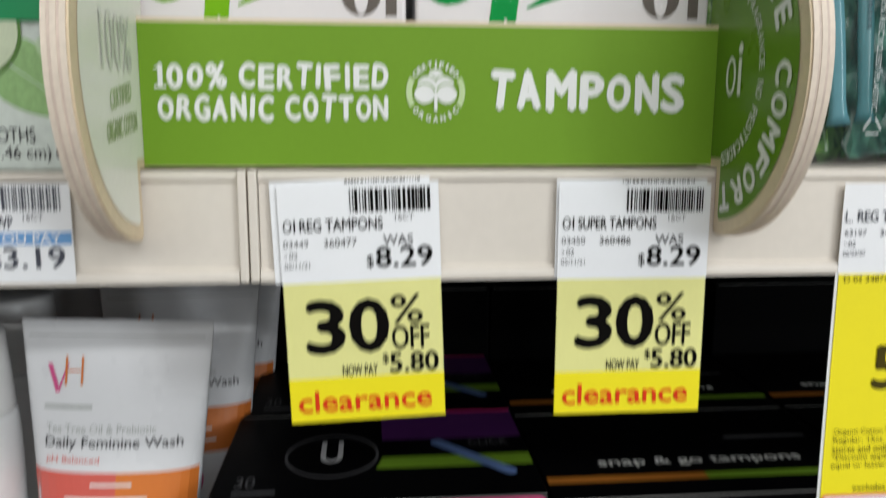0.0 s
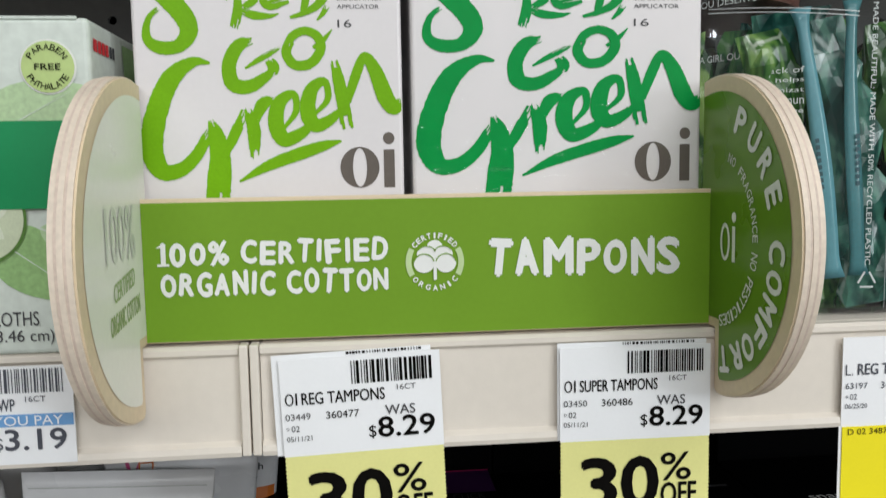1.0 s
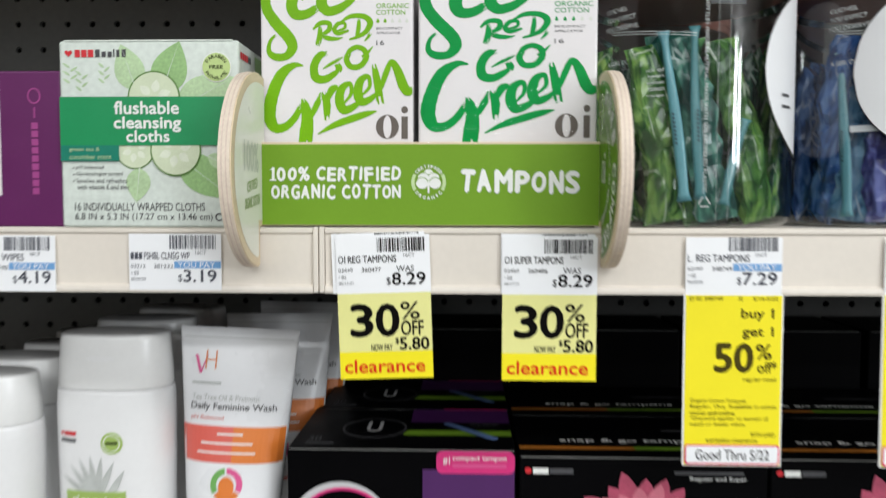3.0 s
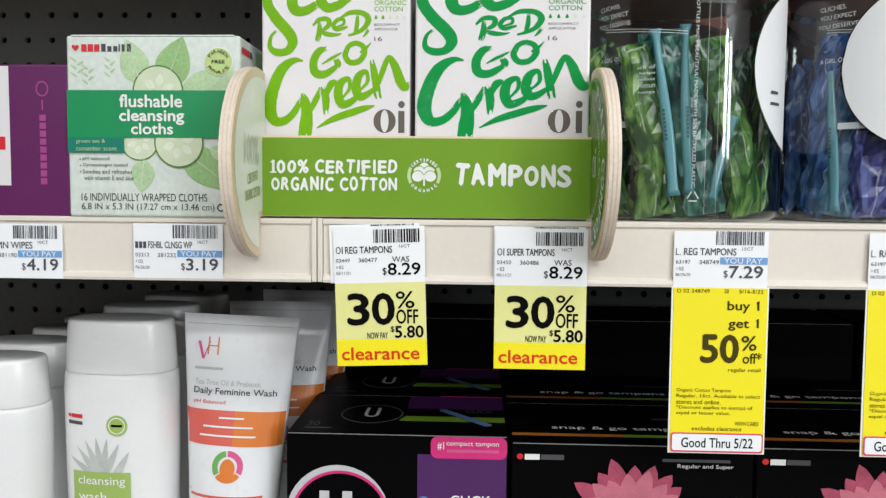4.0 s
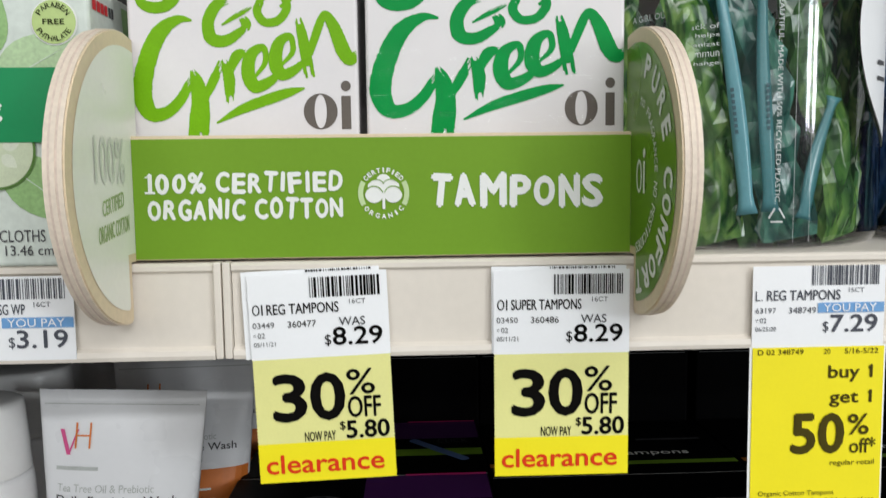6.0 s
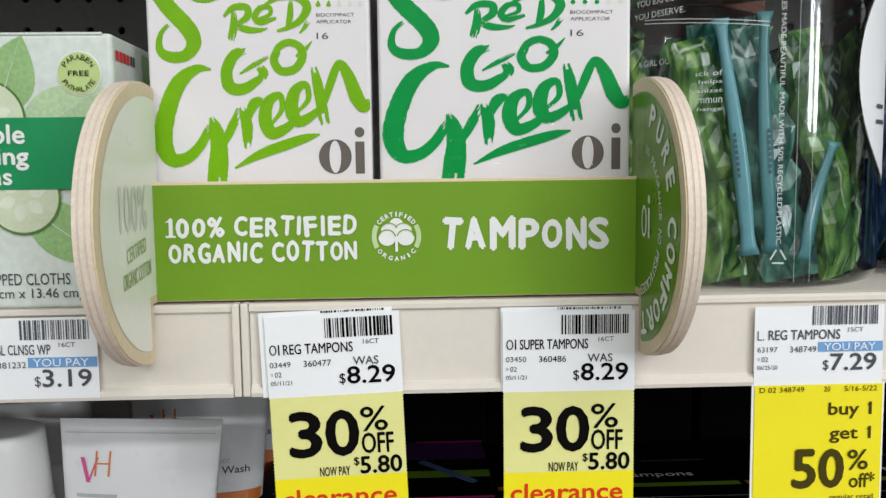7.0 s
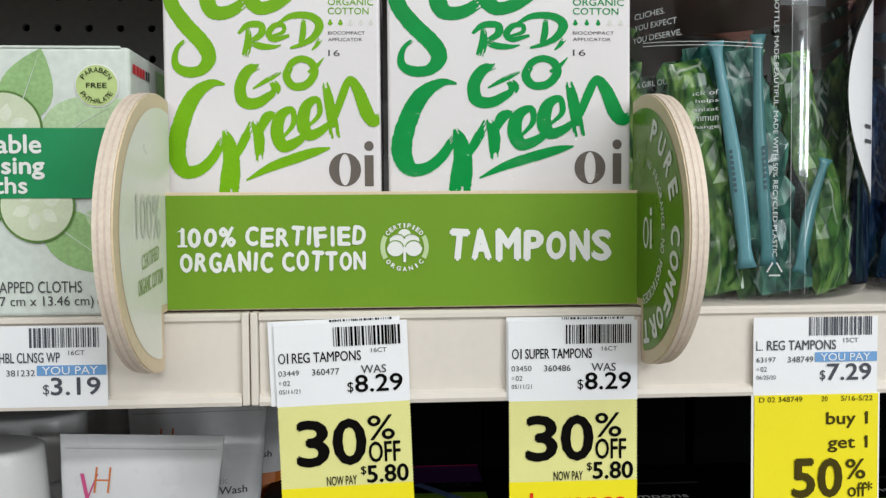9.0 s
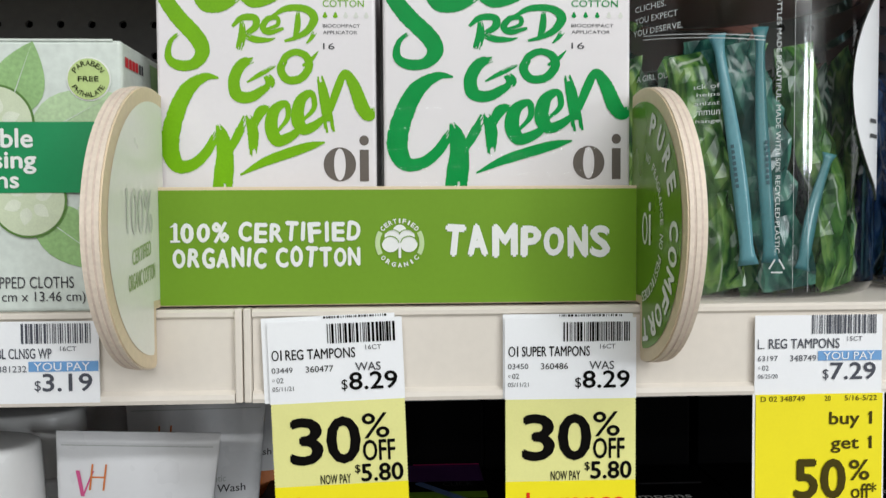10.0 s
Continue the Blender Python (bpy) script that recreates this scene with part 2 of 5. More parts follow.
M_PINKINK = P("pink_ink", (0.75, 0.06, 0.16), 0.5)
M_BLUE = P("blue_ink", (0.16, 0.36, 0.66), 0.55)
M_WHITE = P("white_print", (0.82, 0.83, 0.80), 0.5, vary=0.03)
M_CARD = P("white_carton", (0.765, 0.735, 0.74), 0.30, vary=0.02, scale=45, bump=0.05, bump_scale=260, coat=0.3)
M_LIME = P("lime_print", (0.175, 0.43, 0.005), 0.38, vary=0.09, scale=120, spec=0.15)
M_EMER = P("emerald_print", (0.0003, 0.285, 0.055), 0.34, vary=0.10, scale=120, spec=0.12)
M_TAUPE = P("taupe_ink", (0.14, 0.12, 0.105), 0.4, spec=0.12)
M_BOARD = P("leaf_green_print", (0.170, 0.330, 0.022), 0.45, vary=0.03, scale=50, bump=0.04, spec=0.2)
M_DISC = P("green_disc_print", (0.13, 0.27, 0.018), 0.28, vary=0.04, scale=50, spec=0.35)
M_DISCW = P("white_disc_print", (0.84, 0.84, 0.76), 0.30, vary=0.03, scale=40)
M_PLY1 = P("birch_ply_light", (0.78, 0.67, 0.55), 0.55, vary=0.12, scale=55, bump=0.15, bump_scale=600)
M_PLY2 = P("birch_ply_dark", (0.69, 0.56, 0.47), 0.6, vary=0.16, scale=70, bump=0.15, bump_scale=600)
M_RIM = P("birch_face", (0.74, 0.60, 0.41), 0.5, vary=0.07, scale=40, bump=0.1)

# ---- the place ----
room = [
    ("floor", (-6, 6.2, -6.1, 0.6, -0.1, 0.0), M_FLOOR), ("ceiling", (-6, 6.2, -6.1, 0.6, 3.0, 3.1), M_CEIL),
    ("wall_west", (-6.1, -6, -6.0, 0.6, 0, 3.0), M_WALL), ("wall_east", (6.2, 6.3, -6.0, 0.6, 0, 3.0), M_WALL), ("wall_north", (-6, 6.2, 0.5, 0.6, 0, 3.0), M_WALL),
]
for name, b, m in room:
    tagged(part(name, box(*b), m), "plain " + name.split("_")[0] + " of the store aisle", name.split("_")[0], kind="structure")

# perforated back panel: holes one inch apart
PITCH, BACK, HX, HZ = 0.0254, 0.3772, -0.2070, 1.4914


def pegboard():
    bm = bmesh.new()
    c0, c1, r0, r1 = -20, 30, -19, 2
    grid = {}

    def v(x, z, y=BACK):
        key = (round(x, 5), round(z, 5), round(y, 5))
        if key not in grid:
            grid[key] = bm.verts.new((x, y, z))
        return grid[key]
    h = PITCH / 2
    for c in range(c0, c1):
        for r in range(r0, r1):
            x, z = HX + c * PITCH, HZ + r * PITCH
            rim = [(math.cos(radians(22.5 + 45 * k)) * 0.0033, math.sin(radians(22.5 + 45 * k)) * 0.0033) for k in range(8)]
            out = [(h, 0.4 * h), (0.4 * h, h), (-0.4 * h, h), (-h, 0.4 * h), (-h, -0.4 * h), (-0.4 * h, -h), (0.4 * h, -h), (h, -0.4 * h)]
            corner = {0: (h, h), 2: (-h, h), 4: (-h, -h), 6: (h, -h)}
            for k in range(8):
                a, b = rim[k], rim[(k + 1) % 8]
                p, q = out[k], out[(k + 1) % 8]
                loop = [v(x + a[0], z + a[1]), v(x + p[0], z + p[1])]
                if k in corner:
                    loop.append(v(x + corner[k][0], z + corner[k][1]))
                loop += [v(x + q[0], z + q[1]), v(x + b[0], z + b[1])]
                bm.faces.new(loop)
                bm.faces.new((v(x + a[0], z + a[1]), v(x + b[0], z + b[1]), v(x + b[0], z + b[1], BACK + 0.004), v(x + a[0], z + a[1], BACK + 0.004)))
    return bm, HX + (c0 - 0.5) * PITCH, HX + (c1 - 0.5) * PITCH, HZ + (r0 - 0.5) * PITCH, HZ + (r1 - 0.5) * PITCH


gondola = thing("pegboard", "dark grey perforated steel back panel of a store shelf unit", "shelf back", (0, 0, 0))
bm, PX0, PX1, PZ0, PZ1 = pegboard()
bmesh.ops.recalc_face_normals(bm, faces=bm.faces[:])
bm.normal_update()
if sum(f.normal.y * f.calc_area() for f in bm.faces) > 0:
    bmesh.ops.reverse_faces(bm, faces=bm.faces[:])
part("perforated_panel", bm, M_PEG, gondola)
for x0, x1, z0, z1 in ((-1.4, PX0, 0.132, 1.9), (PX1, 1.4, 0.132, 1.9), (PX0, PX1, 0.132, PZ0), (PX0, PX1, PZ1, 1.9)):
    part("plain_panel", box(x0, x1, BACK, BACK + 0.004, z0, z1), M_PEG, gondola)
part("base", box(-1.4, 1.4, 0.02, BACK + 0.04, 0.0, 0.13, 0.002), M_DARKSHELF, gondola, "dark steel base")
# near-black sheet, paints the unlit hollow seen through the holes
part("hole_shade", box(-1.4, 1.4, BACK + 0.03, BACK + 0.038, 0.132, 1.9), M_DARK, gondola)

south = bmesh.new()
for x0, x1, z0, z1 in ((-6, 4.38, 0, 3.0), (5.98, 6.2, 0, 3.0), (4.38, 5.98, 0, 1.73), (4.38, 5.98, 2.92, 3.0), (5.10, 5.26, 1.73, 2.92)):
    box(x0, x1, -6.1, -6.0, z0, z1, bm=south)
tagged(part("wall_south", south, M_WALL), "plain wall of the store aisle with a window", "wall", kind="structure")

JOINT = -0.0583
SHELF_Z, LOW_Z, UP_Z = 1.2965, 1.0422, 1.522


def shelf(name, x0, x1, z, front, label, mat_deck=M_DARKSHELF):
    s = thing(name, label, "shelf", ((x0 + x1) / 2, front, z), "store shelves")
    w = (x1 - x0) / 2
    part("deck", box(-w, w, 0.0045, BACK - front - 0.002, -0.030, 0, 0.0008), mat_deck, s)
    # near-black plate added below the deck, keeps bounced light out of the bay beneath
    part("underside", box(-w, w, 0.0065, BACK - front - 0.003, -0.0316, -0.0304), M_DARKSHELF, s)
    # price channel: a pressed strip with a lip above and below
    prof = [(0.004, 0.0), (0.0006, 0.0), (-0.0006, -0.0010), (-0.0006, -0.0026), (0.0006, -0.0036), (0.0008, -0.0300),
            (-0.0012, -0.0312), (-0.0016, -0.0330), (-0.0012, -0.0345), (0.004, -0.0345)]
    b = bmesh.new()
    ends = [[b.verts.new((x, y, zz)) for y, zz in prof] for x in (-w, w)]
    for i in range(len(prof)):
        j = (i + 1) % len(prof)
        b.faces.new((ends[0][i], ends[0][j], ends[1][j], ends[1][i]))
    b.faces.new(ends[0])
    b.faces.new(ends[1][::-1])
    bmesh.ops.recalc_face_normals(b, faces=b.faces[:])
    part("price_channel", b, M_SHELF, s, "cream enamelled price channel")
    part("channel_back", box(-w, w, 0.0032, 0.0048, -0.0335, -0.0004), M_SHELF, s)
    return s


def rear_rail(x0, x1):
    rail = thing("shelf_rail", "narrow cream steel rail under the upper shelf, against the back panel", "shelf trim", ((x0 + x1) / 2, BACK - 0.028, UP_Z - 0.003), "shelf rails")
    w = (x1 - x0) / 2
    part("bar", box(-w, w, -0.024, 0.0275, -0.0012, 0.0012, 0.0005), M_SHELF, rail)


LBL = "cream enamelled steel store shelf with a price channel"
shelf("store_shelf", -1.2, JOINT - 0.0032, SHELF_Z, 0.0, LBL, M_SHELF)
shelf("store_shelf", JOINT + 0.0032, 1.2, SHELF_Z, 0.0, LBL, M_SHELF)
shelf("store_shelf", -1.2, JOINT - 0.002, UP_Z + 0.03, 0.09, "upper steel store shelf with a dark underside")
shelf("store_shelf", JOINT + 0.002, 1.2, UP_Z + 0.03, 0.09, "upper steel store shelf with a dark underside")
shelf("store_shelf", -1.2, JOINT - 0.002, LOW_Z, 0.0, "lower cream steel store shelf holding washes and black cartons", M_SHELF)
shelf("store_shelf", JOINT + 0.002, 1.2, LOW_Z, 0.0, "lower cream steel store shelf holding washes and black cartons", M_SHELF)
rear_rail(-1.2, JOINT - 0.002)
rear_rail(JOINT + 0.002, 1.2)
clip = thing("channel_joiner", "pair of cream end caps where two price channels meet", "shelf trim", (JOINT, 0.0, SHELF_Z))
for dx in (-0.0016, 0.0016):
    part("end_cap", box(dx - 0.00135, dx + 0.00135, -0.0018, 0.004, -0.0343, 0.0003, 0.0005), M_SHELF, clip)
# ---- wooden tray display on the shelf: two round ends and a front board ----
DZ, DY, DR = 1.3262, -0.0010, 0.0505
BX0, BX1 = -0.0890, 0.0884
BZ0, BZ1 = 1.2975, 1.3413


def disc_outline(r, back, drop=0.0, n=72):
    """(y, z) of a disc that is cut flat at the back, and stepped where it sits on the shelf."""
    pts = []
    for i in range(n + 1):
        a = radians(60 + 240 * i / n)
        y, z = DY + r * math.cos(a), DZ + r * math.sin(a)
        if z < SHELF_Z + 0.001 + drop and y > -0.0025 - drop:
            continue
        if y < back:
            pts.append((y, z))
    low = pts[-1]
    pts.append((-0.0022 - drop, low[1] + 0.0012))
    pts.append((-0.0022 - drop, SHELF_Z + 0.0008 + drop))
    pts.append((back, SHELF_Z + 0.0008 + drop))
    pts.append((back, pts[0][1]))
    return pts


def plate(outline, x0, x1, bevel=0.0):
    bm = bmesh.new()
    a = [bm.verts.new((x0, y, z)) for y, z in outline]
    b = [bm.verts.new((x1, y, z)) for y, z in outline]
    for i in range(len(a)):
        j = (i + 1) % len(a)
        bm.faces.new((a[i], a[j], b[j], b[i]))
    bm.faces.new(a[::-1])
    bm.faces.new(b)
    bmesh.ops.recalc_face_normals(bm, faces=bm.faces[:])
    return bm


tray = thing("display_tray", "plywood display tray with round ends and a green front board", "shelf display", (0, 0, 0))


def round_end(inner, side):
    """side -1: the end whose outer face looks to -x."""
    end = None
    plies = [(0.0, 0.0006, M_RIM, 0.0006), (0.0006, 0.0020, M_PLY1, 0.0001), (0.0020, 0.0027, M_PLY2, 0.00015), (0.0027, 0.0041, M_PLY1, 0.0), (0.0041, 0.0048, M_PLY2, 0.00015), (0.0048, 0.0063, M_PLY1, 0.0004)]
    for a, b, m, cut in plies:
        bm = plate(disc_outline(DR - cut, 0.0084), inner + side * a, inner + side * b)
        if end is None:
            end = part("round_end", bm, m, tray, "round plywood end panel")
        else:
            part("ply", bm, m, end)
    return end


right_end = round_end(BX1, 1)
left_end = round_end(BX0, -1)


def face_print(x, r, m, parent, label):
    o = disc_outline(r, 0.0080, 0.003)
    bm = bmesh.new()
    vs = [bm.verts.new((x, y, z)) for y, z in o]
    bm.faces.new(vs)
    return part("printed_face", bm, m, parent, label)


face_print(BX1 - 0.0002, DR - 0.0052, M_DISC, right_end, "green printed face")
face_print(BX0 + 0.0002, DR - 0.0052, M_DISCW, left_end, "glossy white printed face")


def on_end(bm, x, side):
    """Turns lettering from the x-z plane onto an end panel; its x becomes the way away from the board."""
    for v in bm.verts:
        u, z = v.co.x, v.co.z
        v.co = Vector((x + side * v.co.y, -u if side > 0 else u, z))
    return bm


X = BX1 - 0.0004
# arcs of lettering: angles in the panel's own plane, 0 pointing out to the shopper
part("lettering", on_end(arc_text("PURE", -DY, DZ, 0.0385, 72, 14, 0.0085, 0.0062, 0, 0.05), X, 1), M_WHITE, right_end)
part("lettering", on_end(arc_text("COMFORT", -DY, DZ, 0.0385, 4, -84, 0.0085, 0.0068, 0, 0.05), X, 1), M_WHITE, right_end)
part("lettering", on_end(arc_text("NO FRAGRANCE", -DY, DZ, 0.0265, 70, 0, 0.0030, 0.0022, 0, 0.01), X, 1), M_WHITE, right_end)
part("lettering", on_end(arc_text("NO PESTICIDES", -DY, DZ, 0.0265, -6, -80, 0.0036, 0.0024, 0, 0.01), X, 1), M_WHITE, right_end)
bm = ring(0.0088, DZ - 0.001, 0.0032, 0.0058, 0.0013, 0)
join(bm, sheet(rect(0.0134, 0.0154, DZ - 0.0068, DZ + 0.0040), 0))
join(bm, sheet(oval(0.0144, DZ + 0.0068, 0.0014, 0.0016, 16), 0))
part("emblem", on_end(bm, X, 1), M_WHITE, right_end)
X = BX0 + 0.0004
G = P("sage_ink", (0.36, 0.48, 0.20), 0.5)
FG = P("faded_ink", (0.66, 0.68, 0.61), 0.35)
part("lettering", on_end(text("CERTIFIED", -0.0262, -0.0075, DZ - 0.0120, DZ - 0.0068, 0, 0.01, rise=0.003), X, -1), G, left_end)
part("lettering", on_end(text("ORGANIC COTTON", -0.0302, -0.0035, DZ - 0.0205, DZ - 0.0150, 0, 0.01, rise=0.003), X, -1), G, left_end)
part("lettering", on_end(text("100%", -0.0310, -0.0050, DZ - 0.0015, DZ + 0.0140, 0, 0.02), X, -1), FG, left_end)

front = part("front_board", box(BX0 - 0.0002, BX1 + 0.0002, 0.0022, 0.0066, BZ0, BZ1, 0.0003), M_RIM, tray, "thin plywood front board")
part("printed_face", sheet(rect(BX0 + 0.0003, BX1 - 0.0003, BZ0 + 0.0004, BZ1 - 0.0012), 0.0019), M_BOARD, front, "leaf green printed face")
TY = 0.0016
part("lettering", hand_text("100% CERTIFIED", -0.0842, -0.0150, 1.3209, 1.3284, TY, 0.05, 3), M_WHITE, front, "white hand-drawn lettering")
part("lettering", hand_text("ORGANIC COTTON", -0.0842, -0.0150, 1.3115, 1.3192, TY, 0.05, 4), M_WHITE, front)
part("lettering", hand_text("TAMPONS", 0.0150, 0.0788, 1.3146, 1.3268, TY, 0.055, 5), M_WHITE, front)
# certification badge: ring, tree and lettering
bx, bz = -0.0008, 1.3203
M_BADGE = P("pale_green_print", (0.52, 0.66, 0.34), 0.5)
part("badge_ring", ring(bx, bz, 0.0091, 0.0091, 0.0018, TY, a0=150, a1=210), M_BADGE, front)
part("badge_ring", ring(bx, bz, 0.0091, 0.0091, 0.0018, TY, a0=-30, a1=30), M_BADGE, front)
part("lettering", arc_text("CERTIFIED", bx, bz, 0.0082, 146, 34, 0.0018, 0.0014, TY, 0.05), M_WHITE, front)
part("lettering", arc_text("ORGANIC", bx, bz, 0.0082, 214, 326, 0.0018, 0.0016, TY, 0.05), M_WHITE, front)
tree = bmesh.new()
for k, (dx, dz, rx, rz) in enumerate(((0, 0.0042, 0.0026, 0.0026), (-0.0026, 0.0024, 0.0030, 0.0026), (0.0026, 0.0024, 0.0030, 0.0026), (-0.0034, -0.0004, 0.0032, 0.0030), (0.0034, -0.0004, 0.0032, 0.0030))):
    sheet(oval(bx + dx, bz + dz, rx, rz, 28), TY - 0.00004 * k, tree)
sheet(rect(bx - 0.0005, bx + 0.0005, bz - 0.0056, bz + 0.001), TY - 0.0003, tree)
part("badge_tree", tree, M_WHITE, front)
cuts = ring(bx - 0.0034, bz - 0.0004, 0.0033, 0.0031, 0.00035, TY - 0.0004, a0=10, a1=170)
ring(bx + 0.0034, bz - 0.0004, 0.0033, 0.0031, 0.00035, TY - 0.0004, bm=cuts, a0=10, a1=170)
ring(bx - 0.0026, bz + 0.0024, 0.0031, 0.0027, 0.0003, TY - 0.0004, bm=cuts, a0=20, a1=150)
ring(bx + 0.0026, bz + 0.0024, 0.0031, 0.0027, 0.0003, TY - 0.0004, bm=cuts, a0=30, a1=160)
part("badge_lines", cuts, M_BOARD, front)

# ---- cartons in the tray ----


def brush_words(ink, parent, place, y):
    """The hand-brushed words: See Red, Go Green, underlined."""
    bm = bmesh.new()
    k = [0]

    def s(*pts):
        k[0] += 1
        brush(bm, pts, y - 0.000005 * k[0], place, 0.10)
    # See
    s((155, 62, 10), (112, 82, 34), (84, 120, 46), (92, 190, 52), (142, 262, 56), (196, 322, 56), (214, 372, 50), (184, 414, 38), (130, 418, 36), (98, 392, 26), (104, 340, 16), (136, 306, 12))
    s((262, 140, 10), (300, 92, 28), (284, 58, 30), (236, 96, 48), (212, 160, 56), (232, 208, 52), (286, 208, 44), (348, 170, 34))
    s((418, 118, 12), (462, 72, 26), (436, 48, 30), (388, 96, 48), (360, 152, 54), (392, 194, 48), (452, 180, 42), (508, 142, 30), (560, 98, 8))
    # Red,
    s((352, 262, 14), (352, 310, 26), (340, 368, 26))
    s((318, 284, 10), (352, 254, 22), (396, 254, 24), (398, 284, 24), (362, 312, 16))
    s((352, 312, 14), (396, 328, 24), (440, 330, 14), (466, 324, 4))
    s((436, 292, 8), (474, 278, 14), (474, 254, 16), (444, 256, 20), (424, 284, 22), (444, 304, 20), (496, 290, 10))
    s((546, 226, 12), (544, 280, 22), (532, 330, 14))
    s((452, 250, 8), (508, 220, 22), (572, 222, 26), (602, 252, 30), (580, 296, 24), (536, 322, 16), (498, 334, 8))
    s((604, 300, 18), (592, 322, 14), (574, 342, 5))
    # Go
    s((396, 396, 18), (350, 414, 36), (322, 466, 40), (330, 520, 42), (374, 530, 38), (424, 502, 28), (448, 478, 14))
    s((366, 478, 6), (408, 452, 16), (470, 418, 14))
    s((432, 452, 22), (446, 474, 34), (440, 498, 24))
    s((500, 392, 26), (484, 432, 28), (506, 468, 28), (552, 464, 28), (582, 424, 28), (572, 386, 26), (536, 372, 24), (500, 390, 24), (486, 424, 18))
    s((560, 420, 10), (590, 398, 14), (616, 368, 3))
    # Green
    s((268, 462, 8), (220, 460, 30), (160, 504, 52), (116, 596, 60), (96, 700, 64), (120, 766, 52), (172, 766, 40), (222, 722, 34), (262, 650, 26))
    s((262, 622, 12), (276, 664, 44), (286, 730, 58), (280, 800, 68), (272, 872, 66))
    s((276, 760, 14), (322, 680, 30), (366, 588, 30))
    s((364, 586, 20), (384, 650, 38), (382, 742, 24))
    s((384, 640, 18), (412, 580, 36), (452, 566, 14))
    s((470, 650, 10), (506, 600, 18), (500, 552, 22), (460, 576, 38), (448, 636, 46), (470, 682, 42), (520, 664, 32), (556, 630, 16))
    s((560, 610, 10), (598, 566, 18), (590, 516, 22), (552, 540, 38), (540, 602, 46), (560, 642, 40), (604, 626, 30), (640, 590, 14))
    s((618, 452, 20), (634, 530, 36), (654, 660, 36))
    s((644, 610, 14), (676, 512, 28), (706, 446, 26), (736, 484, 40), (766, 562, 48), (792, 596, 36), (816, 560, 14))
    s((338, 802, 6), (420, 758, 30), (500, 728, 36), (580, 702, 30), (634, 688, 6))
    return part("brush_lettering", bm, ink, parent, "hand-brushed lettering")


def tampon_carton(x0, x1, ztop, y0, ink, label, drops, word, turn):
    w, h, d = x1 - x0, ztop - SHELF_Z, 0.062
    c = thing("tampon_carton", label, "carton", (x0, y0, SHELF_Z), "cartons in the display tray", turn)
    body = box(0, w, 0, d, 0, h, 0.0012, 3)
    part("body", body, M_CARD, c, "white paperboard body")
    part("top_flap", box(0.004, w - 0.004, 0.0005, 0.0011, h - 0.0008, h + 0.0012, 0.0002), M_CARD, c)
    place = lambda x, z: ((x - 55) / 760 * w, h - (z - 45) / 9.38 * 0.001)
    clip_place = lambda x, z: (min(max(place(x, z)[0], 0.0004), w - 0.0004), min(max(place(x, z)[1], 0.0006), h - 0.0006))
    brush_words(ink, c, clip_place, -0.00012)
    y = -0.00015
    # small print
    def at(x, z): return place(x, z)
    for s, z0, z1, x1_, m in ((word, 82, 105, 790, M_GINK), ("TAMPONS", 115, 138, 792, M_GINK), ("ORGANIC", 158, 182, 793, ink), ("COTTON", 190, 214, 776, ink)):
        (a, b), (e, f) = at(632, z1), at(x1_, z0)
        part("small_print", text(s, a, e, b, f, y, 0.005), m, c)
    for i in range(5):
        a, b = at(640 + 36 * i, 244)
        pts = [(a + 0.0010 * math.sin(t) * (1 if math.cos(t) < 0 else 0.6), b + 0.0011 * math.cos(t) * (1.2 if math.cos(t) > 0 else 0.9)) for t in [2 * math.pi * q / 14 for q in range(14)]]
        part("drop_mark", sheet(pts, y), ink if i < drops else FG, c)
    for s, z0, z1, x1_ in (("BIOCOMPACT", 274, 286, 762), ("APPLICATOR", 297, 309, 752), ("16", 340, 362, 672)):
        (a, b), (e, f) = at(632, z1), at(x1_, z0)
        part("small_print", text(s, a, e, b, f, y), M_GINK, c)
    # stamped lot code as two rows of dots
    dots = bmesh.new()
    for z in (100, 126):
        for x in range(278, 600, 14):
            if random.Random(x * z).random() < 0.8:
                a, b = at(x, z)
                sheet(rect(a, a + 0.0009, b - 0.0009, b), -0.0004, dots)
    part("lot_stamp", dots, M_GINK, c)
    # emblem in the corner: a ring with thick flanks, and a stem with a dot
    (ex, ez), em = at(686, 766), bmesh.new()
    n = 40
    rows = []
    for i in range(n + 1):
        a = 2 * math.pi * i / n
        rows.append((em.verts.new((ex + 0.0061 * math.cos(a), y, ez + 0.0064 * math.sin(a))), em.verts.new((ex + 0.0022 * math.cos(a), y, ez + 0.0060 * math.sin(a)))))
    for p, q in zip(rows, rows[1:]):
        em.faces.new((p[0], q[0], q[1], p[1]))
    a, b = at(772, 766)
    sheet(rect(a - 0.0017, a + 0.0017, b - 0.0064, b + 0.0055), y, em)
    sheet(oval(a, b + 0.0090, 0.0018, 0.0019, 20), y, em)
    part("emblem", em, M_TAUPE, c)
    return c


tampon_carton(-0.0908, -0.0094, 1.4268, 0.0098, M_LIME, "white tampon carton with lime green brush lettering, slightly scuffed", 2, "REGULAR", (0, 0, 0))
second = tampon_carton(-0.0066, 0.0876, 1.4272, 0.0092, M_EMER, "shrink-wrapped white tampon carton with emerald brush lettering", 3, "SUPER", (0, 0, 0))

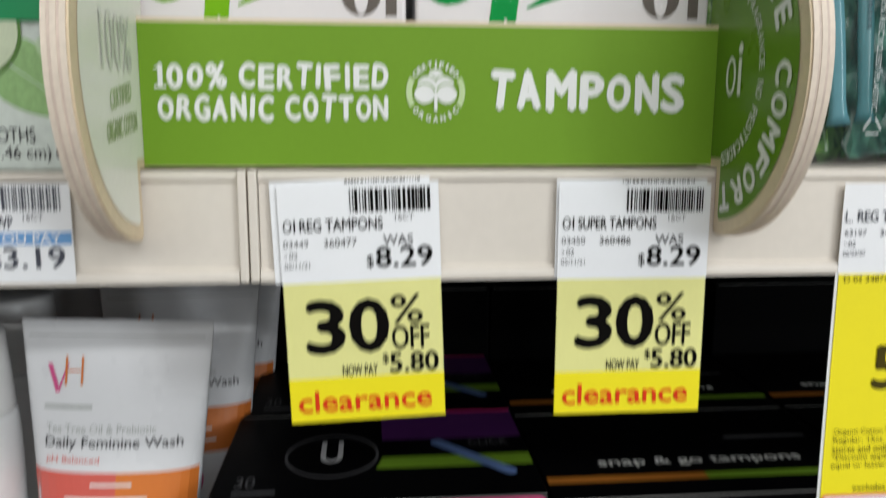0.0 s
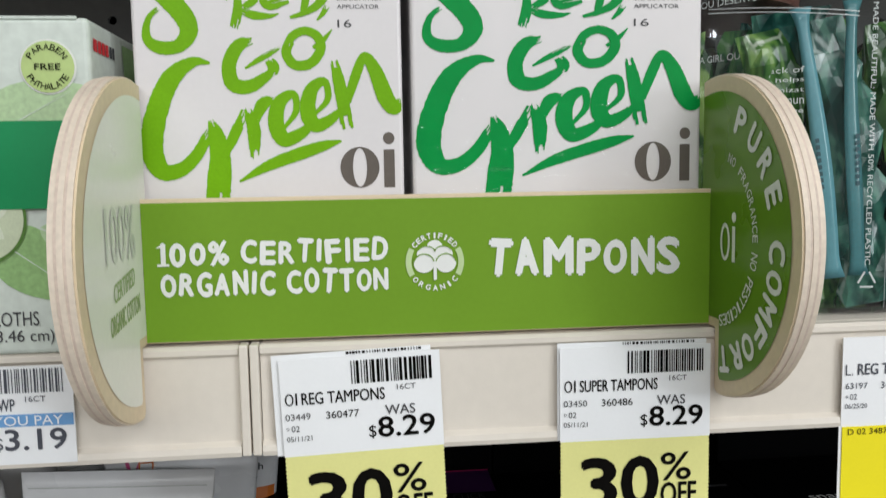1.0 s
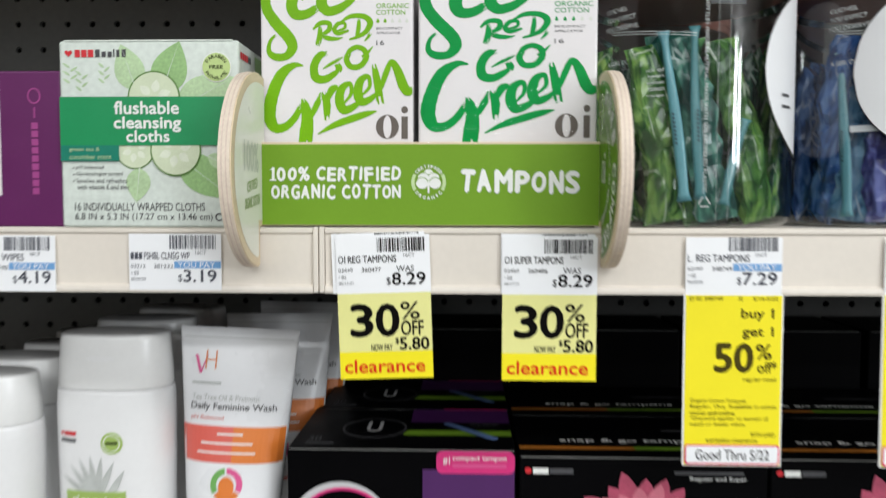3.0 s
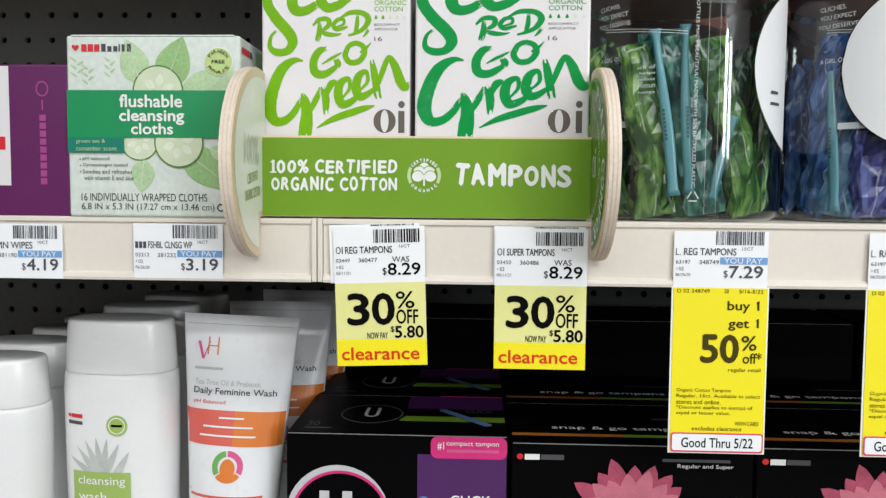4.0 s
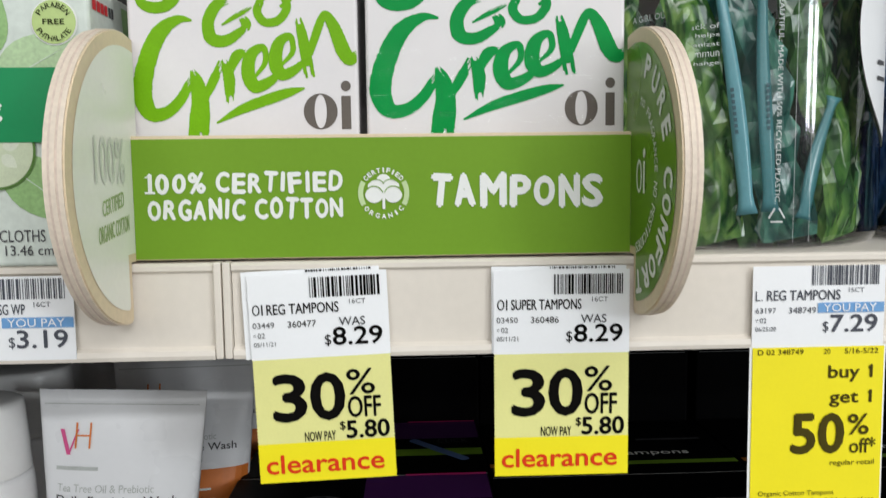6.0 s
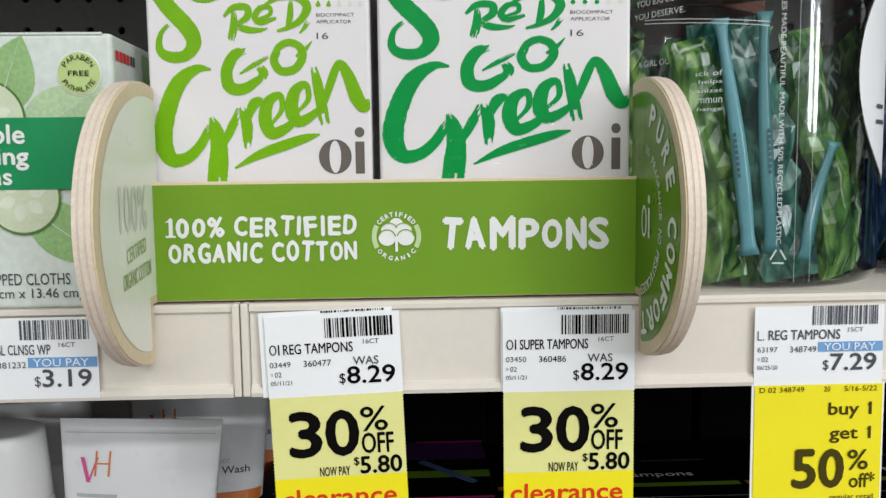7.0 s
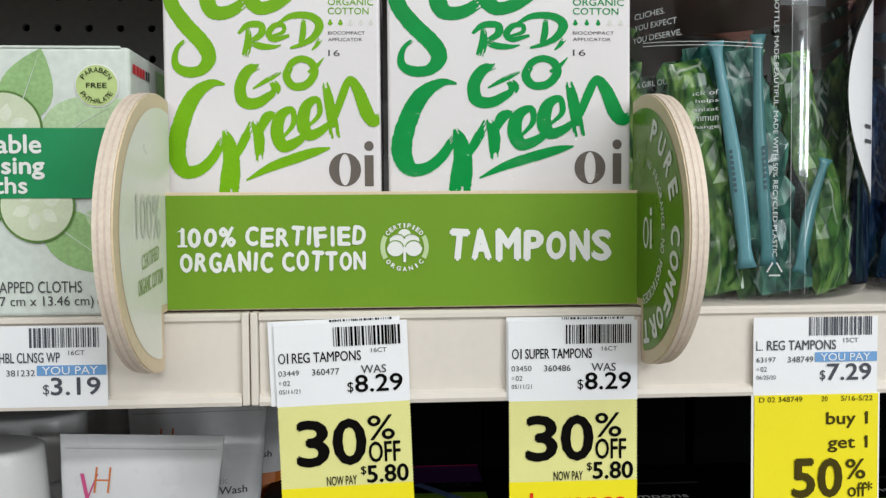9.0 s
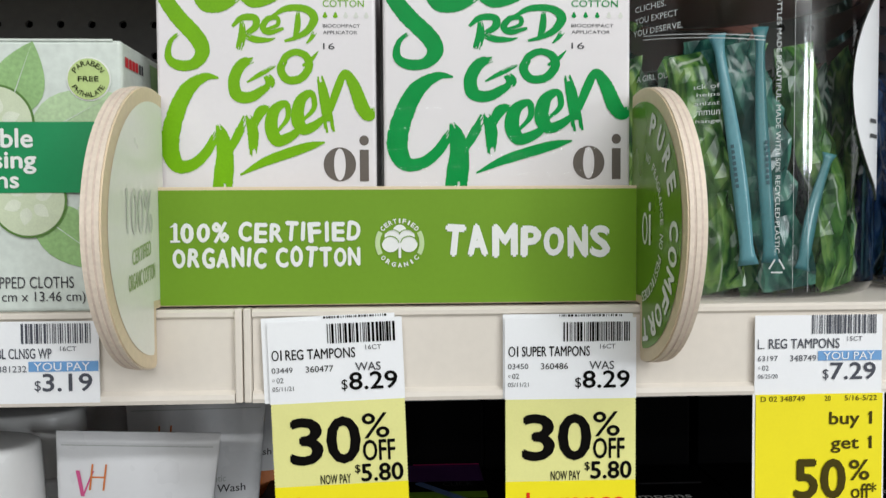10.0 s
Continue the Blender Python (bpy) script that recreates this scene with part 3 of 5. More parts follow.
# shrink film over the second carton, creased near its foot
M_FILM = clear_plastic("shrink_film", (0.99, 0.99, 0.985), 0.22, 0.05)
ft = M_FILM.node_tree
n1, n2, mp, bp, co = (ft.nodes.new("ShaderNode" + k) for k in ("TexNoise", "TexWave", "Mapping", "Bump", "TexCoord"))
mp.inputs["Scale"].default_value = (18, 18, 90)
ft.links.new(co.outputs["Object"], mp.inputs["Vector"])
ft.links.new(mp.outputs[0], n1.inputs["Vector"])
n1.inputs["Scale"].default_value, n1.inputs["Distortion"].default_value = 1.0, 1.5
bp.inputs["Strength"].default_value, bp.inputs["Distance"].default_value = 0.25, 0.002
ft.links.new(n1.outputs["Fac"], bp.inputs["Height"])
for nd in ft.nodes:
    if nd.bl_idname in ("ShaderNodeBsdfGlossy", "ShaderNodeFresnel"):
        ft.links.new(bp.outputs[0], nd.inputs["Normal"])
film_bm, fw, fh = bmesh.new(), 0.0942, 0.1307
cols, rws = 40, 60
gridv = []
for j in range(rws + 1):
    z = fh * j / rws
    low = max(0, 1 - z / 0.076) ** 0.6
    row = []
    for i in range(cols + 1):
        x = fw * i / cols
        crease = abs(math.sin(z * 420 + x * 14 + 3.2 * noise.noise(Vector((x * 34, z * 14, 1))))) ** 9 * low * 0.0026
        row.append(film_bm.verts.new((x, -0.0016 - crease - 0.0006 * low * (0.5 + noise.noise(Vector((x * 60, z * 90, 5)))), z)))
    gridv.append(row)
for p, q in zip(gridv, gridv[1:]):
    for i in range(cols):
        film_bm.faces.new((p[i], p[i + 1], q[i + 1], q[i]))
fo = part("shrink_film", film_bm, M_FILM, second, "creased clear shrink film", True)
fo.visible_shadow = False
# ---- price tags ----


def bars(bm, x0, x1, z0, z1, y, seed, n=26):
    """A bar code: upright bars of uneven width."""
    rnd = random.Random(seed)
    x, u = x0, (x1 - x0) / (n * 2.1)
    while x < x1:
        w = u * rnd.choice((0.6, 0.6, 1.2, 1.9))
        sheet(rect(x, min(x + w, x1), z0, z1), y, bm)
        x += w + u * rnd.choice((0.6, 0.8, 1.4))
    return bm


def paper(x0, x1, z0, z1, y, saw=0.0, thick=0.0003, curl=0.0):
    """A strip of card with torn-off perforations along its sides."""
    bm = bmesh.new()
    n = 24
    l, r = [], []
    for i in range(n * 2 + 1):
        z = z1 + (z0 - z1) * i / (n * 2)
        e = saw if i % 2 else 0
        cy = y - curl * (i / (n * 2)) ** 2
        l.append((bm.verts.new((x0 + e, cy, z)), bm.verts.new((x0 + e, cy + thick, z))))
        r.append((bm.verts.new((x1 - e, cy, z)), bm.verts.new((x1 - e, cy + thick, z))))
    for i in range(n * 2):
        bm.faces.new((l[i][0], l[i + 1][0], r[i + 1][0], r[i][0]))
        bm.faces.new((l[i][1], r[i][1], r[i + 1][1], l[i + 1][1]))
        bm.faces.new((l[i][0], l[i][1], l[i + 1][1], l[i + 1][0]))
        bm.faces.new((r[i][0], r[i + 1][0], r[i + 1][1], r[i][1]))
    for i in (0, -1):
        bm.faces.new((l[i][0], r[i][0], r[i][1], l[i][1]))
    bmesh.ops.recalc_face_normals(bm, faces=bm.faces[:])
    return bm


W = 0.0492


M_FADED = P("faded_ink", (0.085, 0.09, 0.11), 0.6, spec=0.12, vary=0.1)


def brand_marks(t, kind, z, y, ink):
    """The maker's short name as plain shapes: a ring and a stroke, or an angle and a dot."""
    bm = bmesh.new()
    if kind == "ring":
        ring(0.0026, z + 0.0019, 0.0013, 0.0019, 0.00042, y, 24, bm)
        sheet(rect(0.0045, 0.0050, z, z + 0.0038), y, bm)
    elif kind == "angle":
        sheet(rect(0.0010, 0.0014, z, z + 0.0036), y, bm)
        sheet(rect(0.0010, 0.0027, z, z + 0.0004), y, bm)
        sheet(rect(0.0031, 0.0035, z, z + 0.0005), y, bm)
    else:
        for i in range(3):
            sheet(rect(0.0010 + 0.0022 * i, 0.0027 + 0.0022 * i, z, z + 0.0036), y, bm)
    part("brand_mark", bm, ink, t)


def tag_top(t, name, count, code, item, price, was, seed, kind, up=0.0):
    """The white printed upper part: x 0..W, z 0 down to -0.030; up: how much higher the print sits."""
    y = -0.0003
    ink, fine = (M_INK, M_GINK) if was else (M_FADED, M_FADED)
    part("bar_code", bars(bmesh.new(), 0.0218, 0.0467, -0.0087 + up, -0.0015 + up, y, seed), ink, t)
    n0 = {"ring": 0.0063, "angle": 0.0052}.get(kind, 0.0082)
    part("product_name", text(name, n0, 0.0317 if was else 0.0325, -0.0142 + up, -0.0104 + up, y, 0.012), ink, t)
    brand_marks(t, kind, -0.0142 + up, y, ink)
    part("count", text(count, 0.0355, 0.0413, -0.0115 + up, -0.0098 + up, y), fine, t)
    part("code", text(code, 0.0011, 0.0087, -0.0188 + up, -0.0168 + up, y), fine, t)
    part("code", text(item, 0.0134, 0.0235, -0.0190 + up, -0.0167 + up, y), ink, t)
    part("code", text("02", 0.0027, 0.0052, -0.0224 + up, -0.0205 + up, y), fine, t)
    part("code_mark", ring(0.0016, -0.0214 + up, 0.0004, 0.0005, 0.00014, y, 12), fine, t)
    part("date", text("05/11/21" if was else "06/25/20", 0.0011, 0.0088, -0.0254 + up, -0.0238 + up, y), fine, t)
    if was:
        part("was", text("WAS", 0.0315, 0.0408, -0.0192, -0.0161, y, 0.012), M_GINK, t)
    else:
        pay = part("pay_band", sheet(rect(0.0242, W - 0.0003, -0.0189 + up, -0.0152 + up), y), M_BLUE, t, "blue band")
        part("lettering", text("YOU PAY", 0.0262, 0.0460, -0.0185 + up, -0.0156 + up, y - 0.0003), M_PAPER, pay)
    part("dollar", text("$", 0.0262, 0.0284, -0.0264 + up, -0.0221 + up, y), ink, t)
    part("price", text(price, 0.0290, 0.0467, -0.0262 + up, -0.0196 + up, y, 0.022), ink, t)


def clearance_tag(x, z, turn, name, code, item, seed, behind):
    t = thing("clearance_tag", "white and yellow clearance price tag hanging from the price channel", "price tag", (x, -0.0024, z), "clearance tags", (-0.6, turn, 0))
    part("backing_tag", paper(-behind, W - behind - 0.0004, -0.0300, 0.0014, 0.0010), M_PAPER, t, "older white tag behind")
    part("tag_head", paper(0, W, -0.0302, 0, 0.0, 0.0), M_PAPER, t, "white printed head")
    part("tag_body", paper(0, W, -0.0609, -0.0302, 0.0, 0.0004), M_PALE, t, "pale yellow field")
    part("tag_foot", paper(0, W, -0.0752, -0.0609, 0.0, 0.0004), M_YEL, t, "bright yellow foot")
    tag_top(t, name, "16CT", code, item, "8.29", True, seed, "ring")
    y = -0.0003
    part("cut_line", bars(bmesh.new(), 0.0205, 0.0440, 0.0004, 0.0012, 0.0007, seed + 9), M_INK, t)
    for c, x0, x1 in (("3", 0.0063, 0.0186), ("0", 0.0197, 0.0323)):
        part("percent_digit", text(c, x0, x1, -0.0532, -0.0356, y, 0.034), M_INK, t)
    part("percent_sign", text("%", 0.0329, 0.0430, -0.0443, -0.0350, y, 0.012), M_INK, t)
    part("off", text("OFF", 0.0329, 0.0448, -0.0527, -0.0448, y, 0.018), M_INK, t)
    part("now_pay", text("NOW PAY", 0.0170, 0.0281, -0.0605, -0.0570, y, 0.008), M_INK, t)
    part("dollar", text("$", 0.0297, 0.0317, -0.0573, -0.0538, y, 0.01), M_INK, t)
    part("price", text("5.80", 0.0319, 0.0475, -0.0603, -0.0536, y, 0.03), M_INK, t)
    part("clearance", text("clearance", 0.0027, 0.0449, -0.0720, -0.0650, y, 0.02), M_RED, t)
    return t


clearance_tag(-0.0495, 1.2918, -2.0, "REG TAMPONS", "03449", "360477", 3, 0.0022)
clearance_tag(0.0377, 1.2922, 0.1, "SUPER TAMPONS", "03450", "360486", 5, 0.0006)


def plain_tag(x, z, name, count, code, item, price, seed, kind, up, label="white shelf price tag with a blue band", group="shelf price tags"):
    t = thing("price_tag", label, "price tag", (x, -0.0016, z), group)
    part("tag_head", paper(0, W, -0.0298, 0, 0.0), M_PAPER, t)
    tag_top(t, name, count, code, item, price, False, seed, kind, up)
    return t


plain_tag(-0.1590, 1.2931, "FSHBL CLNSG WP", "16CT", "03212", "381232", "3.19", 11, "bars", 0.0007)
plain_tag(-0.2478, 1.2920, "FEMN WIPES", "10CT", "03199", "381190", "4.19", 12, "bars", 0.0007)


def offer_tag(x, z, name):
    t = plain_tag(x, z, name, "15CT", "63197", "348749", "7.29", 13, "angle", 0.0016, "white price tag with a long yellow two-for offer slip", "offer tags")
    part("offer_slip", paper(0.0004, W + 0.0004, -0.1186, -0.0300, -0.0003, 0.0, curl=0.001), M_YEL, t, "long yellow offer slip")
    part("slip_edge", paper(-0.0006, W + 0.0012, -0.1192, -0.0297, 0.0001, 0.0, curl=0.001), M_PAPER, t)
    y = -0.0006
    part("code", text("D 02 348749", 0.0022, 0.0192, -0.0326, -0.0306, y), M_OLIVE, t)
    part("code", text("20", 0.0268, 0.0292, -0.0326, -0.0306, y), M_OLIVE, t)
    part("date", text("5/16-5/22", 0.0346, 0.0472, -0.0326, -0.0306, y), M_OLIVE, t)
    part("offer_words", flagged(text("buy 1", 0.0287, 0.0454, -0.0432, -0.0368, y, 0.02), 0.0448, -0.0417, -0.0368, y), M_OLIVE, t)
    part("offer_words", flagged(text("get 1", 0.0294, 0.0454, -0.0526, -0.0462, y, 0.02), 0.0448, -0.0511, -0.0462, y), M_OLIVE, t)
    for c, x0, x1 in (("5", 0.0151, 0.0246), ("0", 0.0254, 0.0354)):
        part("percent_digit", text(c, x0, x1, -0.0702, -0.0546, y - 0.0002, 0.036), M_OLIVE, t)
    part("percent_sign", text("%", 0.0366, 0.0446, -0.0632, -0.0552, y - 0.0002, 0.015), M_OLIVE, t)
    part("offer_words", text("off*", 0.0375, 0.0474, -0.0702, -0.0642, y - 0.0002, 0.012), M_OLIVE, t)
    part("fine_print", text("regular retail", 0.0302, 0.0470, -0.0752, -0.0726, y - 0.0003), M_OLIVE, t)
    for i, q in enumerate(("Organic Cotton Tampons", "Regular, 15ct. Available in select", "stores and online.", "*Discount applies to item(s) of", "equal or lesser value.")):
        part("fine_print", text(q, 0.0032, 0.0032 + 0.0013 * len(q), -0.0862 - 0.0031 * i, -0.0838 - 0.0031 * i, y - 0.0006), M_OLIVE, t)
    part("fine_print", text("WITH CARD", 0.0343, 0.0468, -0.1036, -0.1014, y - 0.0008), M_OLIVE, t)
    part("fine_print", text("excludes clearance", 0.0117, 0.0380, -0.1066, -0.1044, y - 0.0008), M_OLIVE, t)
    foot = part("date_box", sheet(round_rect(0.0006, W + 0.0002, -0.1184, -0.1078, 0.0016), -0.0016), M_PINKINK, t, "pink framed date box")
    part("date_field", sheet(round_rect(0.0014, W - 0.0006, -0.1175, -0.1086, 0.0012), -0.00175), M_PAPER, foot)
    part("lettering", text("Good Thru 5/22", 0.0062, 0.0440, -0.1158, -0.1104, -0.0019, 0.01), M_INK, foot)
    return t


offer_tag(0.1324, 1.2920, "REG TAMPONS")
offer_tag(0.2336, 1.2920, "R/S TAMPONS")
# ---- cloth carton and purple carton beside the tray ----
M_CLOTH = P("pale_green_carton", (0.66, 0.72, 0.66), 0.35, vary=0.13, scale=28, coat=0.2)
M_BAND = P("deep_green_print", (0.006, 0.27, 0.09), 0.35, vary=0.04, coat=0.2)
M_TEAL = P("teal_print", (0.005, 0.20, 0.13), 0.35)
M_LEAF = P("leaf_print", (0.30, 0.50, 0.20), 0.4, vary=0.22, scale=60)
M_LEAF2 = P("light_leaf_print", (0.46, 0.62, 0.36), 0.4, vary=0.2, scale=60)
M_RIND = P("cucumber_rind_print", (0.10, 0.22, 0.04), 0.4, vary=0.2)
M_CUKE = P("cucumber_flesh_print", (0.62, 0.69, 0.49), 0.4, vary=0.08, scale=150)
M_SEED = P("cucumber_seed_print", (0.72, 0.77, 0.62), 0.4, vary=0.1, scale=200)
M_SEAL = P("seal_green_print", (0.50, 0.64, 0.24), 0.4)
M_LOGO_RED = P("logo_red", (0.62, 0.02, 0.03), 0.4)
M_PURPLE = P("purple_carton", (0.115, 0.012, 0.095), 0.38, vary=0.06, scale=40, coat=0.2)
M_LILAC = P("lilac_print", (0.36, 0.06, 0.24), 0.4)


def leaf(x0, z0, x1, z1, w, y, bm):
    """A pointed leaf from its foot to its tip."""
    d = Vector((x1 - x0, z1 - z0))
    n = Vector((-d.y, d.x)).normalized()
    pts = []
    for side in (1, -1):
        ts = [i / 10 for i in range(11)] if side == 1 else [i / 10 for i in range(9, 0, -1)]
        for t in ts:
            q = Vector((x0, z0)) + d * t + n * side * w * (math.sin(math.pi * t ** 0.8) ** 0.9 if 0 < t < 1 else 0)
            pts.append((q.x, q.y))
    return sheet(pts, y, bm)


def slice_print(parent, cx, cz, r, y, cut=None):
    keep = lambda o: [(x, max(z, cut) if cut and cz > cut else min(z, cut) if cut else z) for x, z in o]
    part("cucumber_slice", sheet(keep(oval(cx, cz, r, r)), y), M_RIND, parent, "dark green cucumber rind")
    part("flesh", sheet(keep(oval(cx, cz, r * 0.94, r * 0.94)), y - 0.00015), M_CUKE, parent)
    for k in range(6):
        a = radians(60 * k + 20)
        seed = leaf(cx + 0.2 * r * math.cos(a), cz + 0.2 * r * math.sin(a), cx + 0.68 * r * math.cos(a), cz + 0.68 * r * math.sin(a), r * 0.16, y - 0.0002 - 0.000005 * k, bmesh.new())
        if cut:
            bmesh.ops.bisect_plane(seed, geom=seed.verts[:] + seed.edges[:] + seed.faces[:], plane_co=(0, 0, cut), plane_no=(0, 0, -1 if cz > cut else 1), clear_outer=True)
        if seed.faces:
            part("seed", seed, M_SEED, parent)
        else:
            seed.free()


def cloth_carton():
    w, h, d = 0.0948, 0.0972, 0.075
    c = thing("cloth_carton", "pale green carton of flushable cleansing cloths with cucumber print", "carton", (-0.1943, -0.0015, SHELF_Z))
    body = box(0, w, 0, d, 0, h, 0.0015, 3)
    part("body", body, M_CLOTH, c, "pale green printed paperboard body")
    Z = lambda mm: h - mm * 0.001
    for k, (a, b, e, f, wd, m) in enumerate(((0.041, 26, 0.033, 2, 0.0080, M_LEAF2), (0.054, 28, 0.064, 0.6, 0.0095, M_LEAF), (0.062, 36, 0.0925, 19, 0.0100, M_LEAF2),
                                             (0.062, 60, 0.0915, 82, 0.0095, M_LEAF), (0.042, 66, 0.040, 84, 0.0065, M_LEAF2), (0.078, 60, 0.092, 66, 0.0040, M_LEAF2))):
        part("leaf_print", leaf(a, Z(b), e, Z(f), wd, -0.0002 - 0.00003 * k, bmesh.new()), m, c)
        vein = bmesh.new()
        dv = Vector((e - a, Z(f) - Z(b)))
        nn = Vector((-dv.y, dv.x)).normalized() * 0.00025
        sheet([(a - nn.x, Z(b) - nn.y), (a + nn.x, Z(b) + nn.y), (e, Z(f))], -0.0005, vein)
        part("vein", vein, M_CLOTH, c)
    for k, (a, b, ln) in enumerate(((0.006, 22, 0.012), (0.012, 26, 0.010), (0.024, 22, 0.009))):
        for q in range(5):
            part("sprig_print", leaf(a, Z(b - q * 2.0), a + (ln * 0.35 if q % 2 else -ln * 0.35), Z(b - q * 2.0 - 2.6), 0.0006, -0.0002 - 0.00002 * q, bmesh.new()), M_LEAF2, c)
    slice_print(c, 0.0502, Z(29.6), 0.0139, -0.0004, Z(29.8))
    slice_print(c, 0.0397, Z(56.4), 0.0104, -0.0004, Z(53))
    slice_print(c, 0.0614, Z(57.0), 0.0135, -0.0008, Z(53))
    band = part("name_band", sheet(rect(0.0006, w - 0.0006, Z(54.4), Z(29.2)), -0.0012), M_BAND, c, "deep green name band")
    for s, x0, x1, a, b in (("flushable", 0.0294, 0.0638, 38.4, 31.4), ("cleansing", 0.0291, 0.0648, 47.7, 39.4), ("cloths", 0.0356, 0.0586, 52.8, 46.6)):
        part("lettering", text(s, x0, x1, Z(a), Z(b), -0.0015, 0.03), M_WHITE, band)
    part("scent_strip", sheet(rect(0.0006, 0.0316, Z(62.6), Z(54.4)), -0.0012), M_TEAL, c, "teal scent strip")
    for q, x1, z0 in (("green tea &", 0.0214, 57.4), ("cucumber scent", 0.0276, 61.0)):
        part("lettering", text(q, 0.0053, x1, Z(z0 + 0.6), Z(z0 - 1.9), -0.0015), M_LEAF2, c)
    for i, (q, x0, x1) in enumerate((("pH balanced", 0.0081, 0.0229), ("Gynecologist tested", 0.0081, 0.0329), ("Soothes and refreshes", 0.0081, 0.0353), ("with vitamin E and aloe", 0.0087, 0.0363))):
        part("lettering", text(q, x0, x1, Z(67.2 + 3.4 * i), Z(64.8 + 3.4 * i), -0.0004), M_GINK, c)
        if i < 3:
            part("bullet", sheet(oval(0.0068, Z(66.2 + 3.4 * i), 0.0004, 0.0004, 10), -0.0004), M_GINK, c)
    part("lettering", text("16 INDIVIDUALLY WRAPPED CLOTHS", 0.0071, 0.0763, Z(88.6), Z(84.4), -0.0004), M_GINK, c)
    part("lettering", text("6.8 IN x 5.3 IN (17.27 cm x 13.46 cm)", 0.0071, 0.0803, Z(94.4), Z(89.8), -0.0004), M_GINK, c)
    part("print_mark", ring(0.0838, Z(91.8), 0.0021, 0.0021, 0.0007, -0.0004, 24, None, 40, 320), M_GINK, c)
    seal = part("seal", sheet(oval(0.0834, Z(14), 0.0078, 0.0078), -0.0005), M_WHITE, c, "round pale green seal")
    part("seal_field", sheet(oval(0.0834, Z(14), 0.0073, 0.0073), -0.0008), M_SEAL, seal)
    part("lettering", text("FREE", 0.0798, 0.0870, Z(14.9), Z(13.1), -0.0011, 0.01), M_INK, seal)
    part("lettering", arc_text("PARABEN", 0.0834, Z(14), 0.0056, 155, 25, 0.0018, 0.0015, -0.0011), M_INK, seal)
    part("lettering", arc_text("PHTHALATE", 0.0834, Z(14), 0.0056, 205, 335, 0.0018, 0.0014, -0.0011), M_INK, seal)
    heart = [(0.0054 + 0.0020 * math.sin(q) ** 3, Z(6.5) + 0.00012 * (13 * math.cos(q) - 5 * math.cos(2 * q) - 2 * math.cos(3 * q) - math.cos(4 * q))) for q in [2 * math.pi * i / 24 for i in range(24)]]
    part("logo_mark", sheet(heart, -0.0004), M_LOGO_RED, c)
    for i in range(3):
        part("logo_bar", sheet(rect(0.0087 + 0.0035 * i, 0.0116 + 0.0035 * i, Z(8.6), Z(4.8)), -0.0004), M_LOGO_RED, c)
    for i, (q, hh) in enumerate(((0.0196, 4.6), (0.0230, 5.8), (0.0262, 5.8), (0.0291, 4.6), (0.0308, 4.8), (0.0336, 4.6))):
        part("logo_bar", sheet(rect(q, q + (0.0024, 0.0022, 0.0022, 0.0007, 0.0016, 0.0022)[i], Z(8.6), Z(hh)), -0.0004), M_GINK, c)
    for i, (q, wd) in enumerate(((0.0030, 0.0030), (0.0068, 0.0028), (0.0102, 0.0028), (0.0136, 0.0028), (0.0174, 0.0020), (0.0200, 0.0020))):
        b = bmesh.new()
        b.faces.new([b.verts.new((w + 0.0003, y, z)) for y, z in ((q, Z(9.0)), (q + wd, Z(9.0)), (q + wd, Z(5.4)), (q, Z(5.4)))])
        part("logo_bar", b, M_LOGO_RED if i < 4 else M_GINK, c)
    b = bmesh.new()
    vs = [b.verts.new((w + 0.0003, y, z)) for y, z in ((0.040, Z(90)), (d - 0.002, Z(90)), (d - 0.002, Z(3)), (0.030, Z(3)))]
    b.faces.new(vs)
    part("side_print", b, M_LEAF, c)
    part("tuck_flap", box(0.003, w - 0.003, -0.0003, 0.0005, h - 0.0006, h + 0.0003, 0.0002), M_CLOTH, c)
    return c


cloth_carton()
pc = thing("wipes_carton", "purple carton of wipes with a white front panel", "carton", (-0.2990, 0.0005, SHELF_Z))
part("body", box(0, 0.1046, 0, 0.07, 0, 0.0822, 0.0012, 3), M_PURPLE, pc)
part("white_panel", sheet(rect(0.001, 0.0716, 0.0165, 0.0812), -0.0003), M_CARD, pc, "white printed panel")
for i in range(9):
    part("logo_bar", sheet(rect(0.0882, 0.0918, 0.0172 + 0.0043 * i, 0.0172 + 0.0043 * i + 0.0034), -0.0003), M_LILAC, pc)
part("logo_bar", sheet(rect(0.0896, 0.0904, 0.0575, 0.0630), -0.0003), M_LILAC, pc)
part("logo_ring", ring(0.0900, 0.0690, 0.0036, 0.0042, 0.0008, -0.0003), M_LILAC, pc)
part("logo_dot", sheet(rect(0.0560, 0.0690, 0.036, 0.043), -0.0006), M_LOGO_RED, pc)

# ---- clear jars of wrapped tampons ----
M_JAR = clear_plastic("jar_plastic", (0.93, 0.96, 0.955), 1.8, 0.06)
jt = M_JAR.node_tree
jn, jm, jb, jc = (jt.nodes.new("ShaderNode" + k) for k in ("TexNoise", "Mapping", "Bump", "TexCoord"))
jm.inputs["Scale"].default_value = (40, 40, 9)
jt.links.new(jc.outputs["Object"], jm.inputs["Vector"])
jt.links.new(jm.outputs[0], jn.inputs["Vector"])
jn.inputs["Scale"].default_value = 1.0
jb.inputs["Strength"].default_value, jb.inputs["Distance"].default_value = 0.5, 0.004
jt.links.new(jn.outputs["Fac"], jb.inputs["Height"])
for nd in jt.nodes:
    if nd.bl_idname == "ShaderNodeBsdfGlossy":
        jt.links.new(jb.outputs[0], nd.inputs["Normal"])
